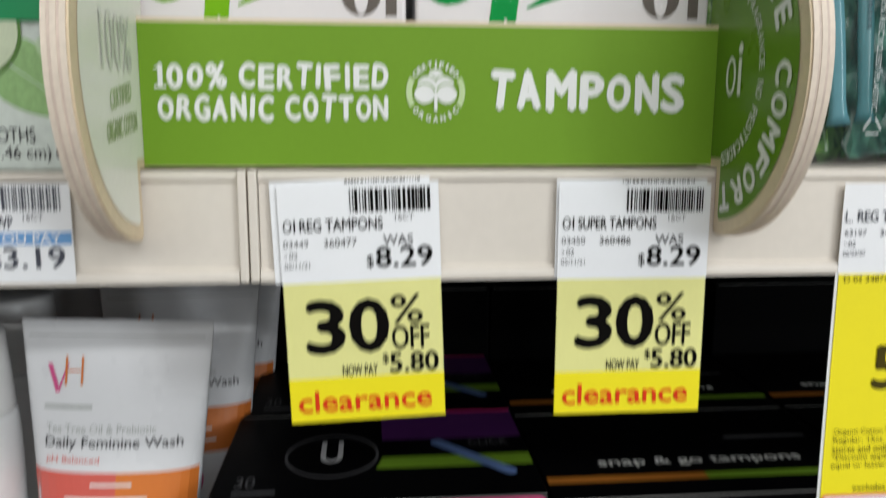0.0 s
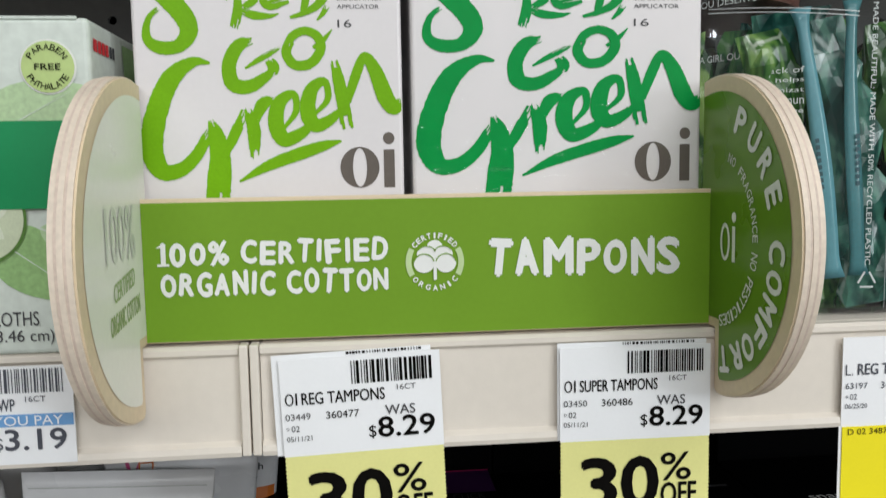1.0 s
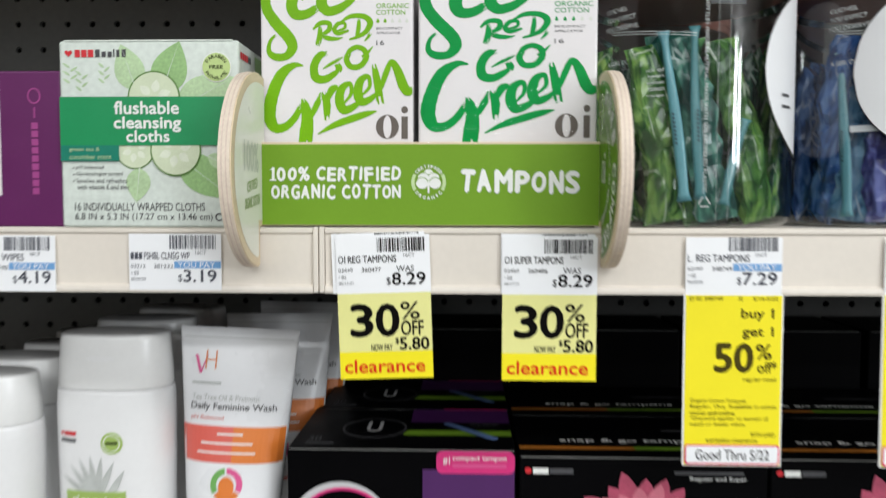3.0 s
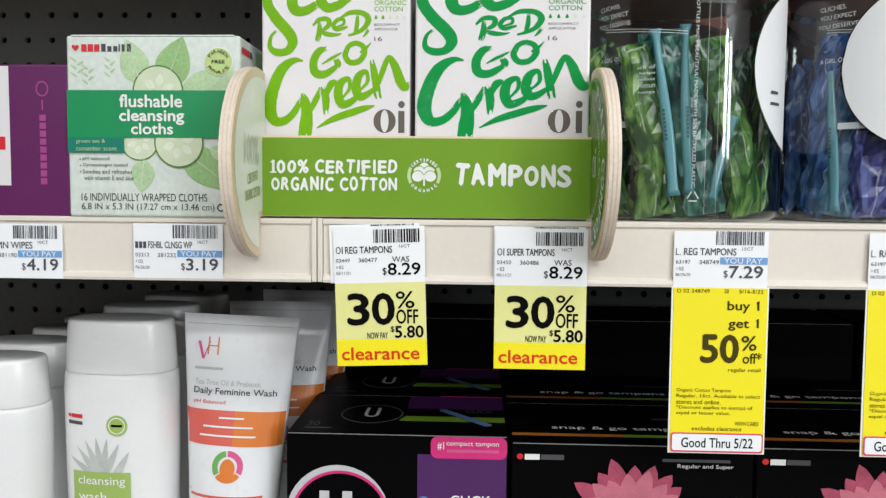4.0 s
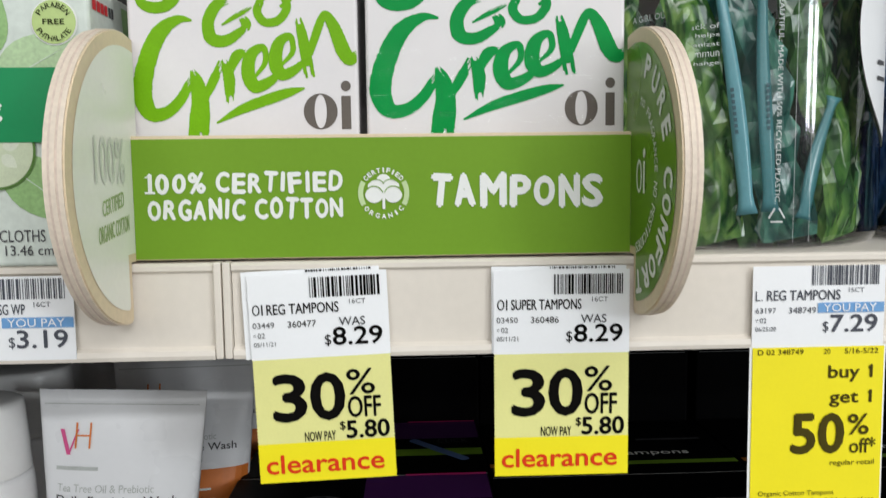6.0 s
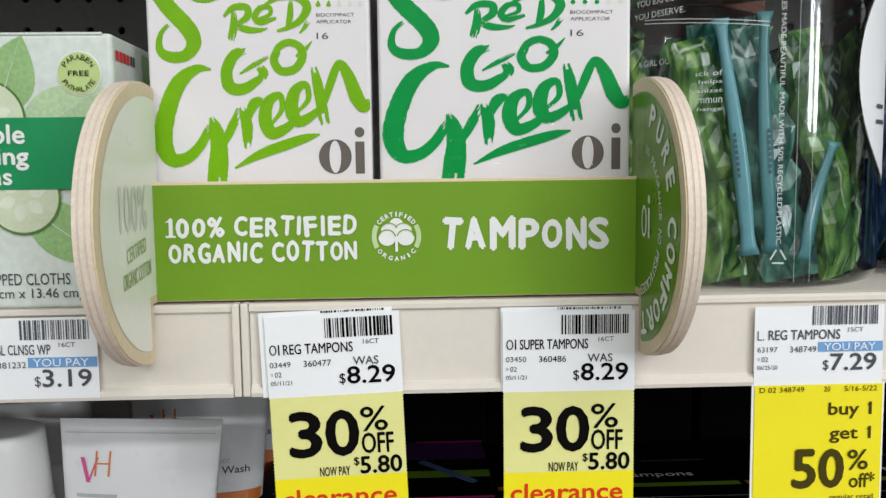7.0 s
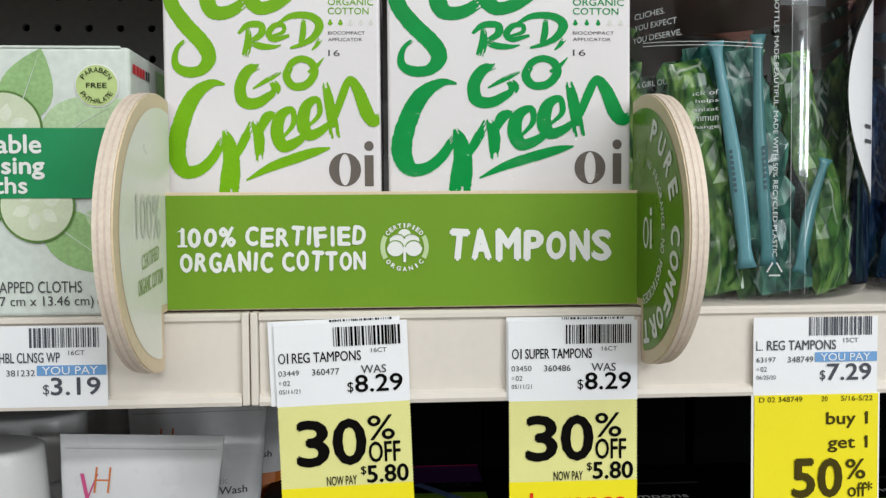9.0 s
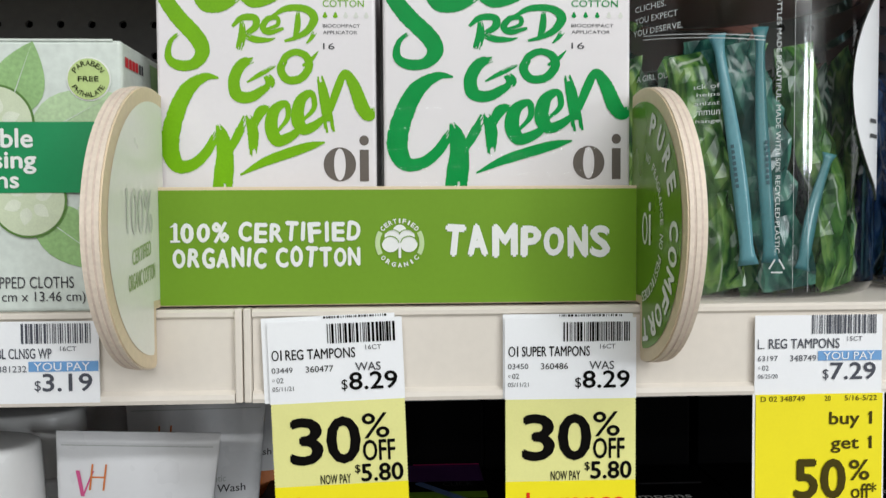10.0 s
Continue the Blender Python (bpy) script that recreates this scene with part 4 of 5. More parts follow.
M_LID = P("copper_lid", (0.46, 0.20, 0.16), 0.30, metal=0.35, vary=0.06, scale=40)
M_TAB = P("black_label", (0.016, 0.016, 0.018), 0.3)
M_LABEL = P("white_label", (0.80, 0.81, 0.82), 0.45, vary=0.01)
M_JARINK = P("white_jar_ink", (0.58, 0.62, 0.61), 0.5)


def film(name, a, b, c, rough=0.22):
    """Printed wrapping film: three tones in leafy patches, crinkled and glossy."""
    m = bpy.data.materials.new(name)
    m.use_nodes = True
    t, s = m.node_tree, m.node_tree.nodes["Principled BSDF"]
    co, n1, vo, rp, mp, oi = (t.nodes.new("ShaderNode" + k) for k in ("TexCoord", "TexNoise", "TexVoronoi", "ValToRGB", "Mapping", "ObjectInfo"))
    add = t.nodes.new("ShaderNodeVectorMath")
    t.links.new(co.outputs["Object"], add.inputs[0])
    t.links.new(oi.outputs["Random"], add.inputs[1])
    mp.inputs["Scale"].default_value = (1, 1, 0.35)
    t.links.new(add.outputs[0], mp.inputs["Vector"])
    n1.inputs["Scale"].default_value, n1.inputs["Detail"].default_value, n1.inputs["Distortion"].default_value = 130, 2, 1.2
    t.links.new(mp.outputs[0], n1.inputs["Vector"])
    r = rp.color_ramp
    r.elements[0].position, r.elements[0].color = 0.38, (*a, 1)
    r.elements[1].position, r.elements[1].color = 0.50, (*b, 1)
    e = r.elements.new(0.62)
    e.color = (*c, 1)
    t.links.new(n1.outputs["Fac"], rp.inputs[0])
    # broken pale lines mixed into the colour: printed veins and painted shine on folds
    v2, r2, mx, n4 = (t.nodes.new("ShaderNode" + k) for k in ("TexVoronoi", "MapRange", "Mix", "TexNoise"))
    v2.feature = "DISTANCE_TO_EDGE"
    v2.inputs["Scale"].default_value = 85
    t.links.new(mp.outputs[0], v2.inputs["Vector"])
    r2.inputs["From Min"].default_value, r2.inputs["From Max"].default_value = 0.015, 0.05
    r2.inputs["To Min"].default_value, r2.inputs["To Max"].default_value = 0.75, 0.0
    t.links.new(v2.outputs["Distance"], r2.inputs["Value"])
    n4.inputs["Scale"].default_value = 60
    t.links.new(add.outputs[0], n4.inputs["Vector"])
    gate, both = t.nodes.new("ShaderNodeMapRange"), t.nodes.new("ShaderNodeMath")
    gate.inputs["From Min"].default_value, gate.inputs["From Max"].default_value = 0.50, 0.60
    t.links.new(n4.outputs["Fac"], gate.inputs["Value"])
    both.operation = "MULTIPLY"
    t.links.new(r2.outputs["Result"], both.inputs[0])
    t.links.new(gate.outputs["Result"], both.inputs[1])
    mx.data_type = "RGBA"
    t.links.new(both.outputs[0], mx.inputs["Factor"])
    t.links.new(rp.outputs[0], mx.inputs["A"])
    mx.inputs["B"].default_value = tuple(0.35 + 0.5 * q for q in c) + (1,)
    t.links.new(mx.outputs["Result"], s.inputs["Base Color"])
    s.inputs["Roughness"].default_value = rough
    s.inputs["Coat Weight"].default_value, s.inputs["Coat Roughness"].default_value = 0.3, 0.12
    vo.feature = "DISTANCE_TO_EDGE"
    vo.inputs["Scale"].default_value = 120
    mp2 = t.nodes.new("ShaderNodeMapping")
    mp2.inputs["Scale"].default_value = (1, 1, 0.55)
    t.links.new(add.outputs[0], mp2.inputs["Vector"])
    t.links.new(mp2.outputs[0], vo.inputs["Vector"])
    bp = t.nodes.new("ShaderNodeBump")
    bp.inputs["Strength"].default_value, bp.inputs["Distance"].default_value = 0.45, 0.003
    t.links.new(vo.outputs["Distance"], bp.inputs["Height"])
    t.links.new(bp.outputs[0], s.inputs["Normal"])
    return m


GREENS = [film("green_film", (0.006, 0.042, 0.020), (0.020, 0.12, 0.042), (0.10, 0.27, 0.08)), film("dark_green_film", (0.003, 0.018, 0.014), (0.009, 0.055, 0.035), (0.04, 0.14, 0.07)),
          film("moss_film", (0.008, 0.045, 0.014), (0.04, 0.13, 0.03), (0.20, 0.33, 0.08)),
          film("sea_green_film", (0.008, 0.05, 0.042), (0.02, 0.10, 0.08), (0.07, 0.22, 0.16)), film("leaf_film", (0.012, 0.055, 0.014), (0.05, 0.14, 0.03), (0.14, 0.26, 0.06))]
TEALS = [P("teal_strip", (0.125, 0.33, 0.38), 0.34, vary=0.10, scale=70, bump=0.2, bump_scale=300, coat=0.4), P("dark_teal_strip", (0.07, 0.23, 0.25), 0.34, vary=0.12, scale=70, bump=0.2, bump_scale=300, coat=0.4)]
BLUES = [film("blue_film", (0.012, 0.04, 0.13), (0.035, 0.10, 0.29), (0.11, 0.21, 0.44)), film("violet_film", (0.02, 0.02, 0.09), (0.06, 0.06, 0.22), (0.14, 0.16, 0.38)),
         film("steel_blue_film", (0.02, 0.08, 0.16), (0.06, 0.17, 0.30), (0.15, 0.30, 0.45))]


def wrapper(seed, length, wide, thick):
    """A flow-wrapped stick: plump in the middle, flat crimped ends, creased film."""
    bm, rows, n, k = bmesh.new(), [], 12, 17
    off = Vector((seed * 7.1, seed * 3.3, 0))
    for j in range(k + 1):
        t = j / k
        z = t * length
        edge = min(t, 1 - t) / 0.09
        plump = min(1, edge) ** 0.6
        a, b = wide * (1.08 - 0.1 * plump), thick * (0.06 + 0.94 * plump)
        bend = 0.004 * math.sin(t * 2.4 + seed) + 0.0016 * math.sin(t * 9 + seed * 2)
        row = []
        for i in range(n):
            u = 2 * math.pi * i / n
            q = Vector((a * math.cos(u), b * math.sin(u), z))
            cr = noise.noise(Vector((q.x * 160, q.y * 160, z * 90)) + off) * 0.0022 + noise.noise(Vector((q.x * 430, q.y * 430, z * 260)) + off) * 0.0030
            row.append(bm.verts.new((q.x * (1 + cr / wide) + bend, q.y * (1 + cr / max(b, 0.002)), z)))
        rows.append(row)
    for p, q in zip(rows, rows[1:]):
        for i in range(n):
            bm.faces.new((p[i], p[(i + 1) % n], q[(i + 1) % n], q[i]))
    bm.faces.new(rows[0][::-1])
    bm.faces.new(rows[-1])
    return bm


def ribbon(length, half, seed):
    """A flat folded strip with crimped, slightly flared ends."""
    bm, rows = bmesh.new(), []
    for j in range(25):
        t = j / 24
        w = half * (0.82 + 0.18 * math.cos(5 * (t - 0.35)) + 0.55 * max(0, abs(t - 0.5) - 0.44) / 0.06)
        sway = 0.0012 * math.sin(t * 3 + seed)
        rows.append([bm.verts.new((sway + u * w, -0.0006 * (1 - u * u) + 0.0004 * math.sin(t * 7 + seed), t * length)) for u in (-1, -0.4, 0.4, 1)])
    for p, q in zip(rows, rows[1:]):
        for i in range(3):
            bm.faces.new((p[i], p[i + 1], q[i + 1], q[i]))
    back = bmesh.ops.extrude_face_region(bm, geom=bm.faces[:])
    for v in back["geom"]:
        if isinstance(v, bmesh.types.BMVert):
            v.co.y += 0.0005
    bmesh.ops.recalc_face_normals(bm, faces=bm.faces[:])
    return bm


def wrap_round(bm, r, phi0=0.0):
    """Bends lettering from the x-z plane round an upright cylinder; phi 0 faces -y."""
    for v in bm.verts:
        a = radians(phi0) + v.co.x / r
        q = r - v.co.y
        v.co = Vector((q * math.sin(a), -q * math.cos(a), v.co.z))
    return bm


def round_label(r, phi0, zc, rad, grow=0.0):
    bm = bmesh.new()
    n = 14
    for i in range(-n, n):
        x0, x1 = rad * i / n, rad * (i + 1) / n
        a, b = math.sqrt(max(rad * rad - x0 * x0, 0)), math.sqrt(max(rad * rad - x1 * x1, 0))
        pts = [(x0, zc - a), (x1, zc - b), (x1, zc + b), (x0, zc + a)]
        pts = [p for k, p in enumerate(pts) if p not in pts[:k]]
        bm.faces.new([bm.verts.new((x, 0, z)) for x, z in pts])
    return wrap_round(bm, r + grow, phi0)


JR = 0.058
M_SEAM = clear_plastic("seam_plastic", (0.90, 0.93, 0.93), 1.3, 0.10)
M_SLATE = P("slate_ink", (0.03, 0.09, 0.11), 0.5)


def box_grid(x0, x1, z0, z1, n=16):
    """An upright strip cut into short lengths."""
    bm = bmesh.new()
    for i in range(n):
        sheet(rect(x0, x1, z0 + (z1 - z0) * i / n, z0 + (z1 - z0) * (i + 1) / n), 0, bm)
    bmesh.ops.remove_doubles(bm, verts=bm.verts[:], dist=1e-6)
    return bm


def jar(cx, cy, films, accent, label_at, seed, label, kind):
    j = thing("tampon_jar", label, "jar", (cx, cy, SHELF_Z), "jars on the shelf")
    prof = [(0.0, 0.0012), (JR - 0.006, 0.0008), (JR - 0.002, 0.0024), (JR, 0.006), (JR, 0.0066), (JR, 0.0085), (JR, 0.1255), (JR, 0.1274), (JR, 0.128), (JR - 0.003, 0.132), (JR - 0.003, 0.138)]
    body = part("body", revolve(prof[1:], 72), M_JAR, j, "clear plastic body", True)
    body.visible_shadow = False
    base = part("base", revolve([(JR - 0.006, 0.0010), (JR - 0.0035, 0.0022), (JR - 0.005, 0.0032), (JR - 0.012, 0.0024)], 60), M_JAR, j, "", True)
    base.visible_shadow = False
    lid = part("lid", revolve([(JR + 0.0016, 0.1315), (JR + 0.0022, 0.1325), (JR + 0.0022, 0.152), (JR + 0.0006, 0.1545)], 72), M_LID, j, "copper coloured screw lid", False)
    for i in range(2):
        part("lid_rib", revolve([(JR + 0.0022, 0.136 + 0.006 * i), (JR + 0.0027, 0.1365 + 0.006 * i), (JR + 0.0022, 0.137 + 0.006 * i)], 72), M_LID, lid)
    tab = bmesh.new()
    for i in range(10):
        sheet(rect(-0.0095 + 0.0019 * i, -0.0095 + 0.0019 * (i + 1), 0.115, 0.1312), 0, tab)
    part("tab_label", wrap_round(tab, JR + 0.0003, 5), M_TAB, j, "black tab label")
    tri = bmesh.new()
    for a, b in (((-0.0032, 0.1190), (0.0032, 0.1190)), ((0.0032, 0.1190), (0.0, 0.1250)), ((0.0, 0.1250), (-0.0032, 0.1190))):
        d = Vector((b[0] - a[0], b[1] - a[1])).normalized() * 0.00025
        sheet([(a[0] - d.y, a[1] + d.x), (a[0] + d.y, a[1] - d.x), (b[0] + d.y, b[1] - d.x), (b[0] - d.y, b[1] + d.x)], 0, tri)
    part("tab_mark", wrap_round(tri, JR + 0.0006, 5), M_JARINK, j)
    # upright line of lettering, reading downwards
    up = text("BOTTLES MADE BEAUTIFUL: MADE WITH 50% RECYCLED PLASTIC.", -0.118, -0.018, -0.0009, 0.0009, 0, 0.0)
    for v in up.verts:
        v.co = Vector((v.co.z, 0, -v.co.x))
    part("lettering", wrap_round(up, JR + 0.0004, -5.5), M_JARINK, j)
    for s, x0, x1, z0 in (("CLICHES.", -0.010, 0.005, 0.1165), ("YOU EXPECT", -0.010, 0.010, 0.1118), ("YOU DESERVE.", -0.011, 0.012, 0.1068), ("A GIRL OUT", -0.009, 0.008, 0.0880)):
        part("lettering", wrap_round(text(s, x0, x1, z0, z0 + 0.0024, 0), JR + 0.0004, -52), M_JARINK, j)
    for i, (s, wd) in enumerate((("is a lack of", 0.0185), ("L. helps", 0.0130), ("organizat", 0.0150), ("commun", 0.0125), ("change", 0.0110))):
        part("lettering", wrap_round(text(s, 0.010 - wd, 0.010, 0.0822 - 0.0034 * i, 0.0841 - 0.0034 * i, 0), JR + 0.0004, -36), M_JARINK, j)
    for dz in (0, 0.0014):
        seam = bmesh.new()
        for i in range(12):
            a, b = -0.022 + 0.004 * i, -0.022 + 0.004 * (i + 1)
            sheet([(a, 0.1048 + dz - 0.12 * (a + 0.022)), (b, 0.1048 + dz - 0.12 * (b + 0.022)), (b, 0.1051 + dz - 0.12 * (b + 0.022)), (a, 0.1051 + dz - 0.12 * (a + 0.022))], 0, seam)
        part("seam_line", wrap_round(seam, JR + 0.0003, -36), M_JARINK, j)
    part("sticker", wrap_round(sheet(rect(-0.010, 0.006, 0.0515, 0.0550), 0), JR - 0.0012, -40), M_LABEL, j, "small pale sticker")
    lab = part("round_label", round_label(JR, label_at, 0.0835, 0.0445, 0.0005), M_LABEL, j, "large round white label")
    part("label_edge", wrap_round(ring(0, 0.0835, 0.0447, 0.0447, 0.0005, 0, 72), JR + 0.0007, label_at), M_INK, lab)
    if kind == 2:
        for s, x0, x1, z0, hh in (("FREE: BPA", -0.020, 0.004, 0.0655, 0.0030), ("NO RAYON", -0.014, 0.006, 0.0590, 0.0028), ("REG", -0.007, 0.008, 0.0430, 0.0075)):
            part("lettering", wrap_round(text(s, x0, x1, z0, z0 + hh, 0), JR + 0.0009, label_at), M_GINK, lab)
    else:
        for z0, wd in ((0.070, 0.008), (0.064, 0.010)):
            part("fine_print_bar", wrap_round(sheet(rect(-0.030, -0.030 + wd, z0, z0 + 0.0016), 0), JR + 0.0009, label_at), M_GINK, lab)
    rnd = random.Random(seed)
    for ringr, count, base_phi in ((0.0465, 12, 4), (0.031, 8, 12), (0.010, 3, 0)):
        for i in range(count):
            phi = base_phi + 360 * i / count + rnd.uniform(-5, 5)
            lean = rnd.uniform(-14, 14)
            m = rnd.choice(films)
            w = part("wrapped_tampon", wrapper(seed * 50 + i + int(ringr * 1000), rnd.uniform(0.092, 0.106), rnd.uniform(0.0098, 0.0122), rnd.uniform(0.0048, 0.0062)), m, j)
            w.matrix_basis = pose(0, 0, 0, 0, 0, phi) @ pose(0, -ringr, 0.0034) @ pose(0, 0, 0, rnd.uniform(-1, 3) * 1.0, lean, rnd.uniform(-25, 25))
            w.data.name = "wrapped_tampon"
    for phi, lean, z in accent:
        w = part("paper_strip", ribbon(0.090 if lean < 5 else 0.046, 0.0029 if phi < -15 else 0.0026, seed + phi), TEALS[phi > -15], j, "pale teal wrapper seam strip", True)
        w.matrix_basis = pose(0, 0, 0, 0, 0, phi) @ pose(0, -0.0562, z) @ pose(0, 0, 0, -1, lean, 0)
        for i in range(8 if lean < 5 else 0):
            part("print_bar", sheet(rect(-0.0006, 0.0006, 0.030 + 0.0022 * i, 0.0314 + 0.0022 * i), -0.0012), M_SLATE, w)
    # clear upright seam of the wrap, and the sign for recycling at the end of the line
    seam = part("film_seam", wrap_round(box_grid(-0.0030, 0.0030, 0.004, 0.119), JR + 0.0008, 3), M_SEAM, j, "clear folded seam", True)
    seam.visible_shadow = False
    for x0 in (-0.0031, 0.0030):
        part("seam_line", wrap_round(box_grid(x0, x0 + 0.00012, 0.004, 0.119), JR + 0.0011, 3), M_JARINK, j)
    tri = bmesh.new()
    for i in range(3):
        a0, a1 = radians(90 + 120 * i + 14), radians(210 + 120 * i - 14)
        p, q = (0.0030 * math.cos(a0), 0.0030 * math.sin(a0)), (0.0030 * math.cos(a1), 0.0030 * math.sin(a1))
        d = Vector((q[0] - p[0], q[1] - p[1])).normalized() * 0.0003
        sheet([(p[0] - d.y, 0.0135 + p[1] + d.x), (p[0] + d.y, 0.0135 + p[1] - d.x), (q[0] + d.y, 0.0135 + q[1] - d.x), (q[0] - d.y, 0.0135 + q[1] + d.x)], 0, tri)
    part("recycling_mark", wrap_round(tri, JR + 0.0004, -5.5), M_JARINK, j)
    return j


front_jar = jar(0.1480, 0.0605, GREENS, ((-16, -7, 0.014), (-7.5, -2, 0.015), (6, 13, 0.012)), 70, 4, "clear jar with a copper lid, full of green wrapped tampons", 1)
jar(0.2696, 0.0605, BLUES, ((-52, -3, 0.006),), -5, 9, "clear jar with a copper lid, full of blue wrapped tampons", 2)
copy_thing(front_jar, pose(0.1500, 0.1820, SHELF_Z, 0, 0, 140))
# ---- lower shelf: washes ----
M_BOTTLE = P("white_hdpe", (0.80, 0.80, 0.80), 0.32, vary=0.02, scale=30)
M_CAP = P("white_cap", (0.82, 0.82, 0.81), 0.25, vary=0.02, scale=30)
M_GREY_ART = P("grey_art_print", (0.50, 0.52, 0.50), 0.4, vary=0.2, scale=120)
M_GRASS = P("wash_green_print", (0.34, 0.48, 0.12), 0.4, vary=0.05)
M_VIOLET = P("wash_violet_print", (0.18, 0.09, 0.38), 0.4, vary=0.05)
M_TUBE = P("white_tube", (0.80, 0.805, 0.82), 0.28, vary=0.015, scale=30)
M_CORAL = P("coral_print", (0.70, 0.13, 0.10), 0.35, vary=0.03)
M_ORANGE = P("orange_print", (0.72, 0.20, 0.035), 0.35, vary=0.03)
M_PINK = P("pink_print", (0.70, 0.10, 0.28), 0.35, vary=0.03)
M_MID = P("green_print", (0.16, 0.40, 0.10), 0.4)


def loft(rows, n=40):
    """A skin over oval sections (z, half width, half depth, squareness)."""
    bm, rings = bmesh.new(), []
    for z, a, b, p in rows:
        ringv = []
        for i in range(n):
            t = 2 * math.pi * i / n
            c, s = math.cos(t), math.sin(t)
            ringv.append(bm.verts.new((a * math.copysign(abs(c) ** (2 / p), c), b * math.copysign(abs(s) ** (2 / p), s), z)))
        rings.append(ringv)
    for p, q in zip(rings, rings[1:]):
        for i in range(n):
            bm.faces.new((p[i], p[(i + 1) % n], q[(i + 1) % n], q[i]))
    bm.faces.new(rings[0][::-1])
    bm.faces.new(rings[-1])
    return bm


def section(rows, z):
    rows = sorted(rows)
    for p, q in zip(rows, rows[1:]):
        if p[0] <= z <= q[0]:
            t = (z - p[0]) / (q[0] - p[0])
            return [p[k] + (q[k] - p[k]) * t for k in range(4)]
    return rows[0] if z < rows[0][0] else rows[-1]


def drape(bm, rows, lift=0.0005):
    """Lays a flat print on the front of a lofted body."""
    if len(bm.faces) < 60:
        bmesh.ops.triangulate(bm, faces=bm.faces[:])
        bmesh.ops.subdivide_edges(bm, edges=bm.edges[:], cuts=9 if len(bm.faces) < 8 else 3, use_grid_fill=True)
    for v in bm.verts:
        _, a, b, p = section(rows, v.co.z)
        u = min(abs(v.co.x) / a, 0.999)
        v.co.y += -b * (1 - u ** p) ** (1 / p) - lift
    return bm


def wash_bottle(x, y, turn, kind, height, label):
    k = height / 0.188
    rows = [(0.0, 0.030, 0.018, 2.6), (0.004, 0.033, 0.021, 2.6), (0.05 * k, 0.0342, 0.022, 2.5), (0.110 * k, 0.0354, 0.0225, 2.5), (0.143 * k, 0.0358, 0.0223, 2.5),
            (0.1520 * k, 0.0356, 0.0221, 2.4), (0.1546 * k, 0.0350, 0.0217, 2.4)]
    cap = [(0.1549 * k, 0.0346, 0.0214, 2.4), (0.1560 * k, 0.0350, 0.0217, 2.4), (0.170 * k, 0.0342, 0.0211, 2.4), (0.185 * k, 0.0334, 0.0203, 2.3), (0.1869 * k, 0.0330, 0.0199, 2.3), (0.1876 * k, 0.0318, 0.0188, 2.3), (0.188 * k, 0.0295, 0.0170, 2.2)]
    b = thing("wash_bottle", label, "bottle", (x, y, LOW_Z), "bottles of wash", (0, 0, turn))
    part("body", loft(rows), M_BOTTLE, b, "", True)
    part("cap", loft(cap), M_CAP, b, "white flip-top cap", True)
    part("cap_notch", drape(sheet(oval(0, 0.174 * k, 0.009, 0.0018, 20), 0), cap, 0.0003), M_BOTTLE, b)
    ink = M_GRASS if kind == 1 else M_VIOLET
    part("logo_mark", drape(sheet(oval(-0.0255, 0.1285 * k, 0.0013, 0.0012, 12), 0), rows), M_LOGO_RED, b)
    part("logo_bar", drape(sheet(rect(-0.0238, -0.0155, 0.1273 * k, 0.1298 * k), 0), rows), M_LOGO_RED, b)
    part("logo_bar", drape(sheet(rect(-0.0265, -0.0155, 0.1232 * k, 0.1254 * k), 0), rows), M_GINK, b)
    seal = part("seal", drape(sheet(oval(0.0070, 0.1235 * k, 0.0066, 0.0066, 24), 0), rows), M_GRASS, b, "round green seal")
    part("seal_ring", drape(ring(0.0070, 0.1235 * k, 0.0052, 0.0052, 0.0006, 0, 24), rows, 0.0008), M_WHITE, seal)
    part("seal_bar", drape(sheet(rect(0.0035, 0.0105, 0.1228 * k, 0.1243 * k), 0), rows, 0.0008), M_INK, seal)
    art = bmesh.new()
    for i, a in enumerate((62, 80, 96, 112, 128, 146, 45)):
        leaf(-0.004 + 0.001 * i, 0.086 * k, -0.004 + 0.026 * math.cos(radians(a)), 0.086 * k + 0.030 * math.sin(radians(a)), 0.0022, 0, art)
    part("plant_art", drape(art, rows), M_GREY_ART if kind == 1 else M_VIOLET, b)
    band = part("name_band", drape(sheet(rect(-0.0230, 0.0150, 0.060 * k, 0.094 * k), 0), rows, 0.0009), ink, b, "coloured name band")
    part("lettering", drape(text("cleansing", -0.0190, 0.0120, 0.0845 * k, 0.0915 * k, 0, 0.01), rows, 0.0013), M_WHITE, band)
    part("lettering", drape(text("wash", -0.0190, 0.0000, 0.0755 * k, 0.0815 * k, 0, 0.01), rows, 0.0013), M_WHITE, band)
    return b


TALL = "white wash bottle with a green name band and flip cap"
SHORT = "shorter white wash bottle with a violet label and flip cap"
for i in range(3):
    wash_bottle(-0.1992 - 0.004 * (i % 2) - 0.002 * i, 0.0690 + 0.062 * i, (-2, 6, -4, 3)[i], 1, 0.188, TALL)
for i in range(4):
    wash_bottle(-0.2735 - 0.006 * (i % 2), 0.0480 + 0.055 * i, (4, -5, 2, -3)[i], 2, 0.166, SHORT)
for i in range(2):
    wash_bottle(-0.3490, 0.0520 + 0.055 * i, 3 * i, 2, 0.166, SHORT)


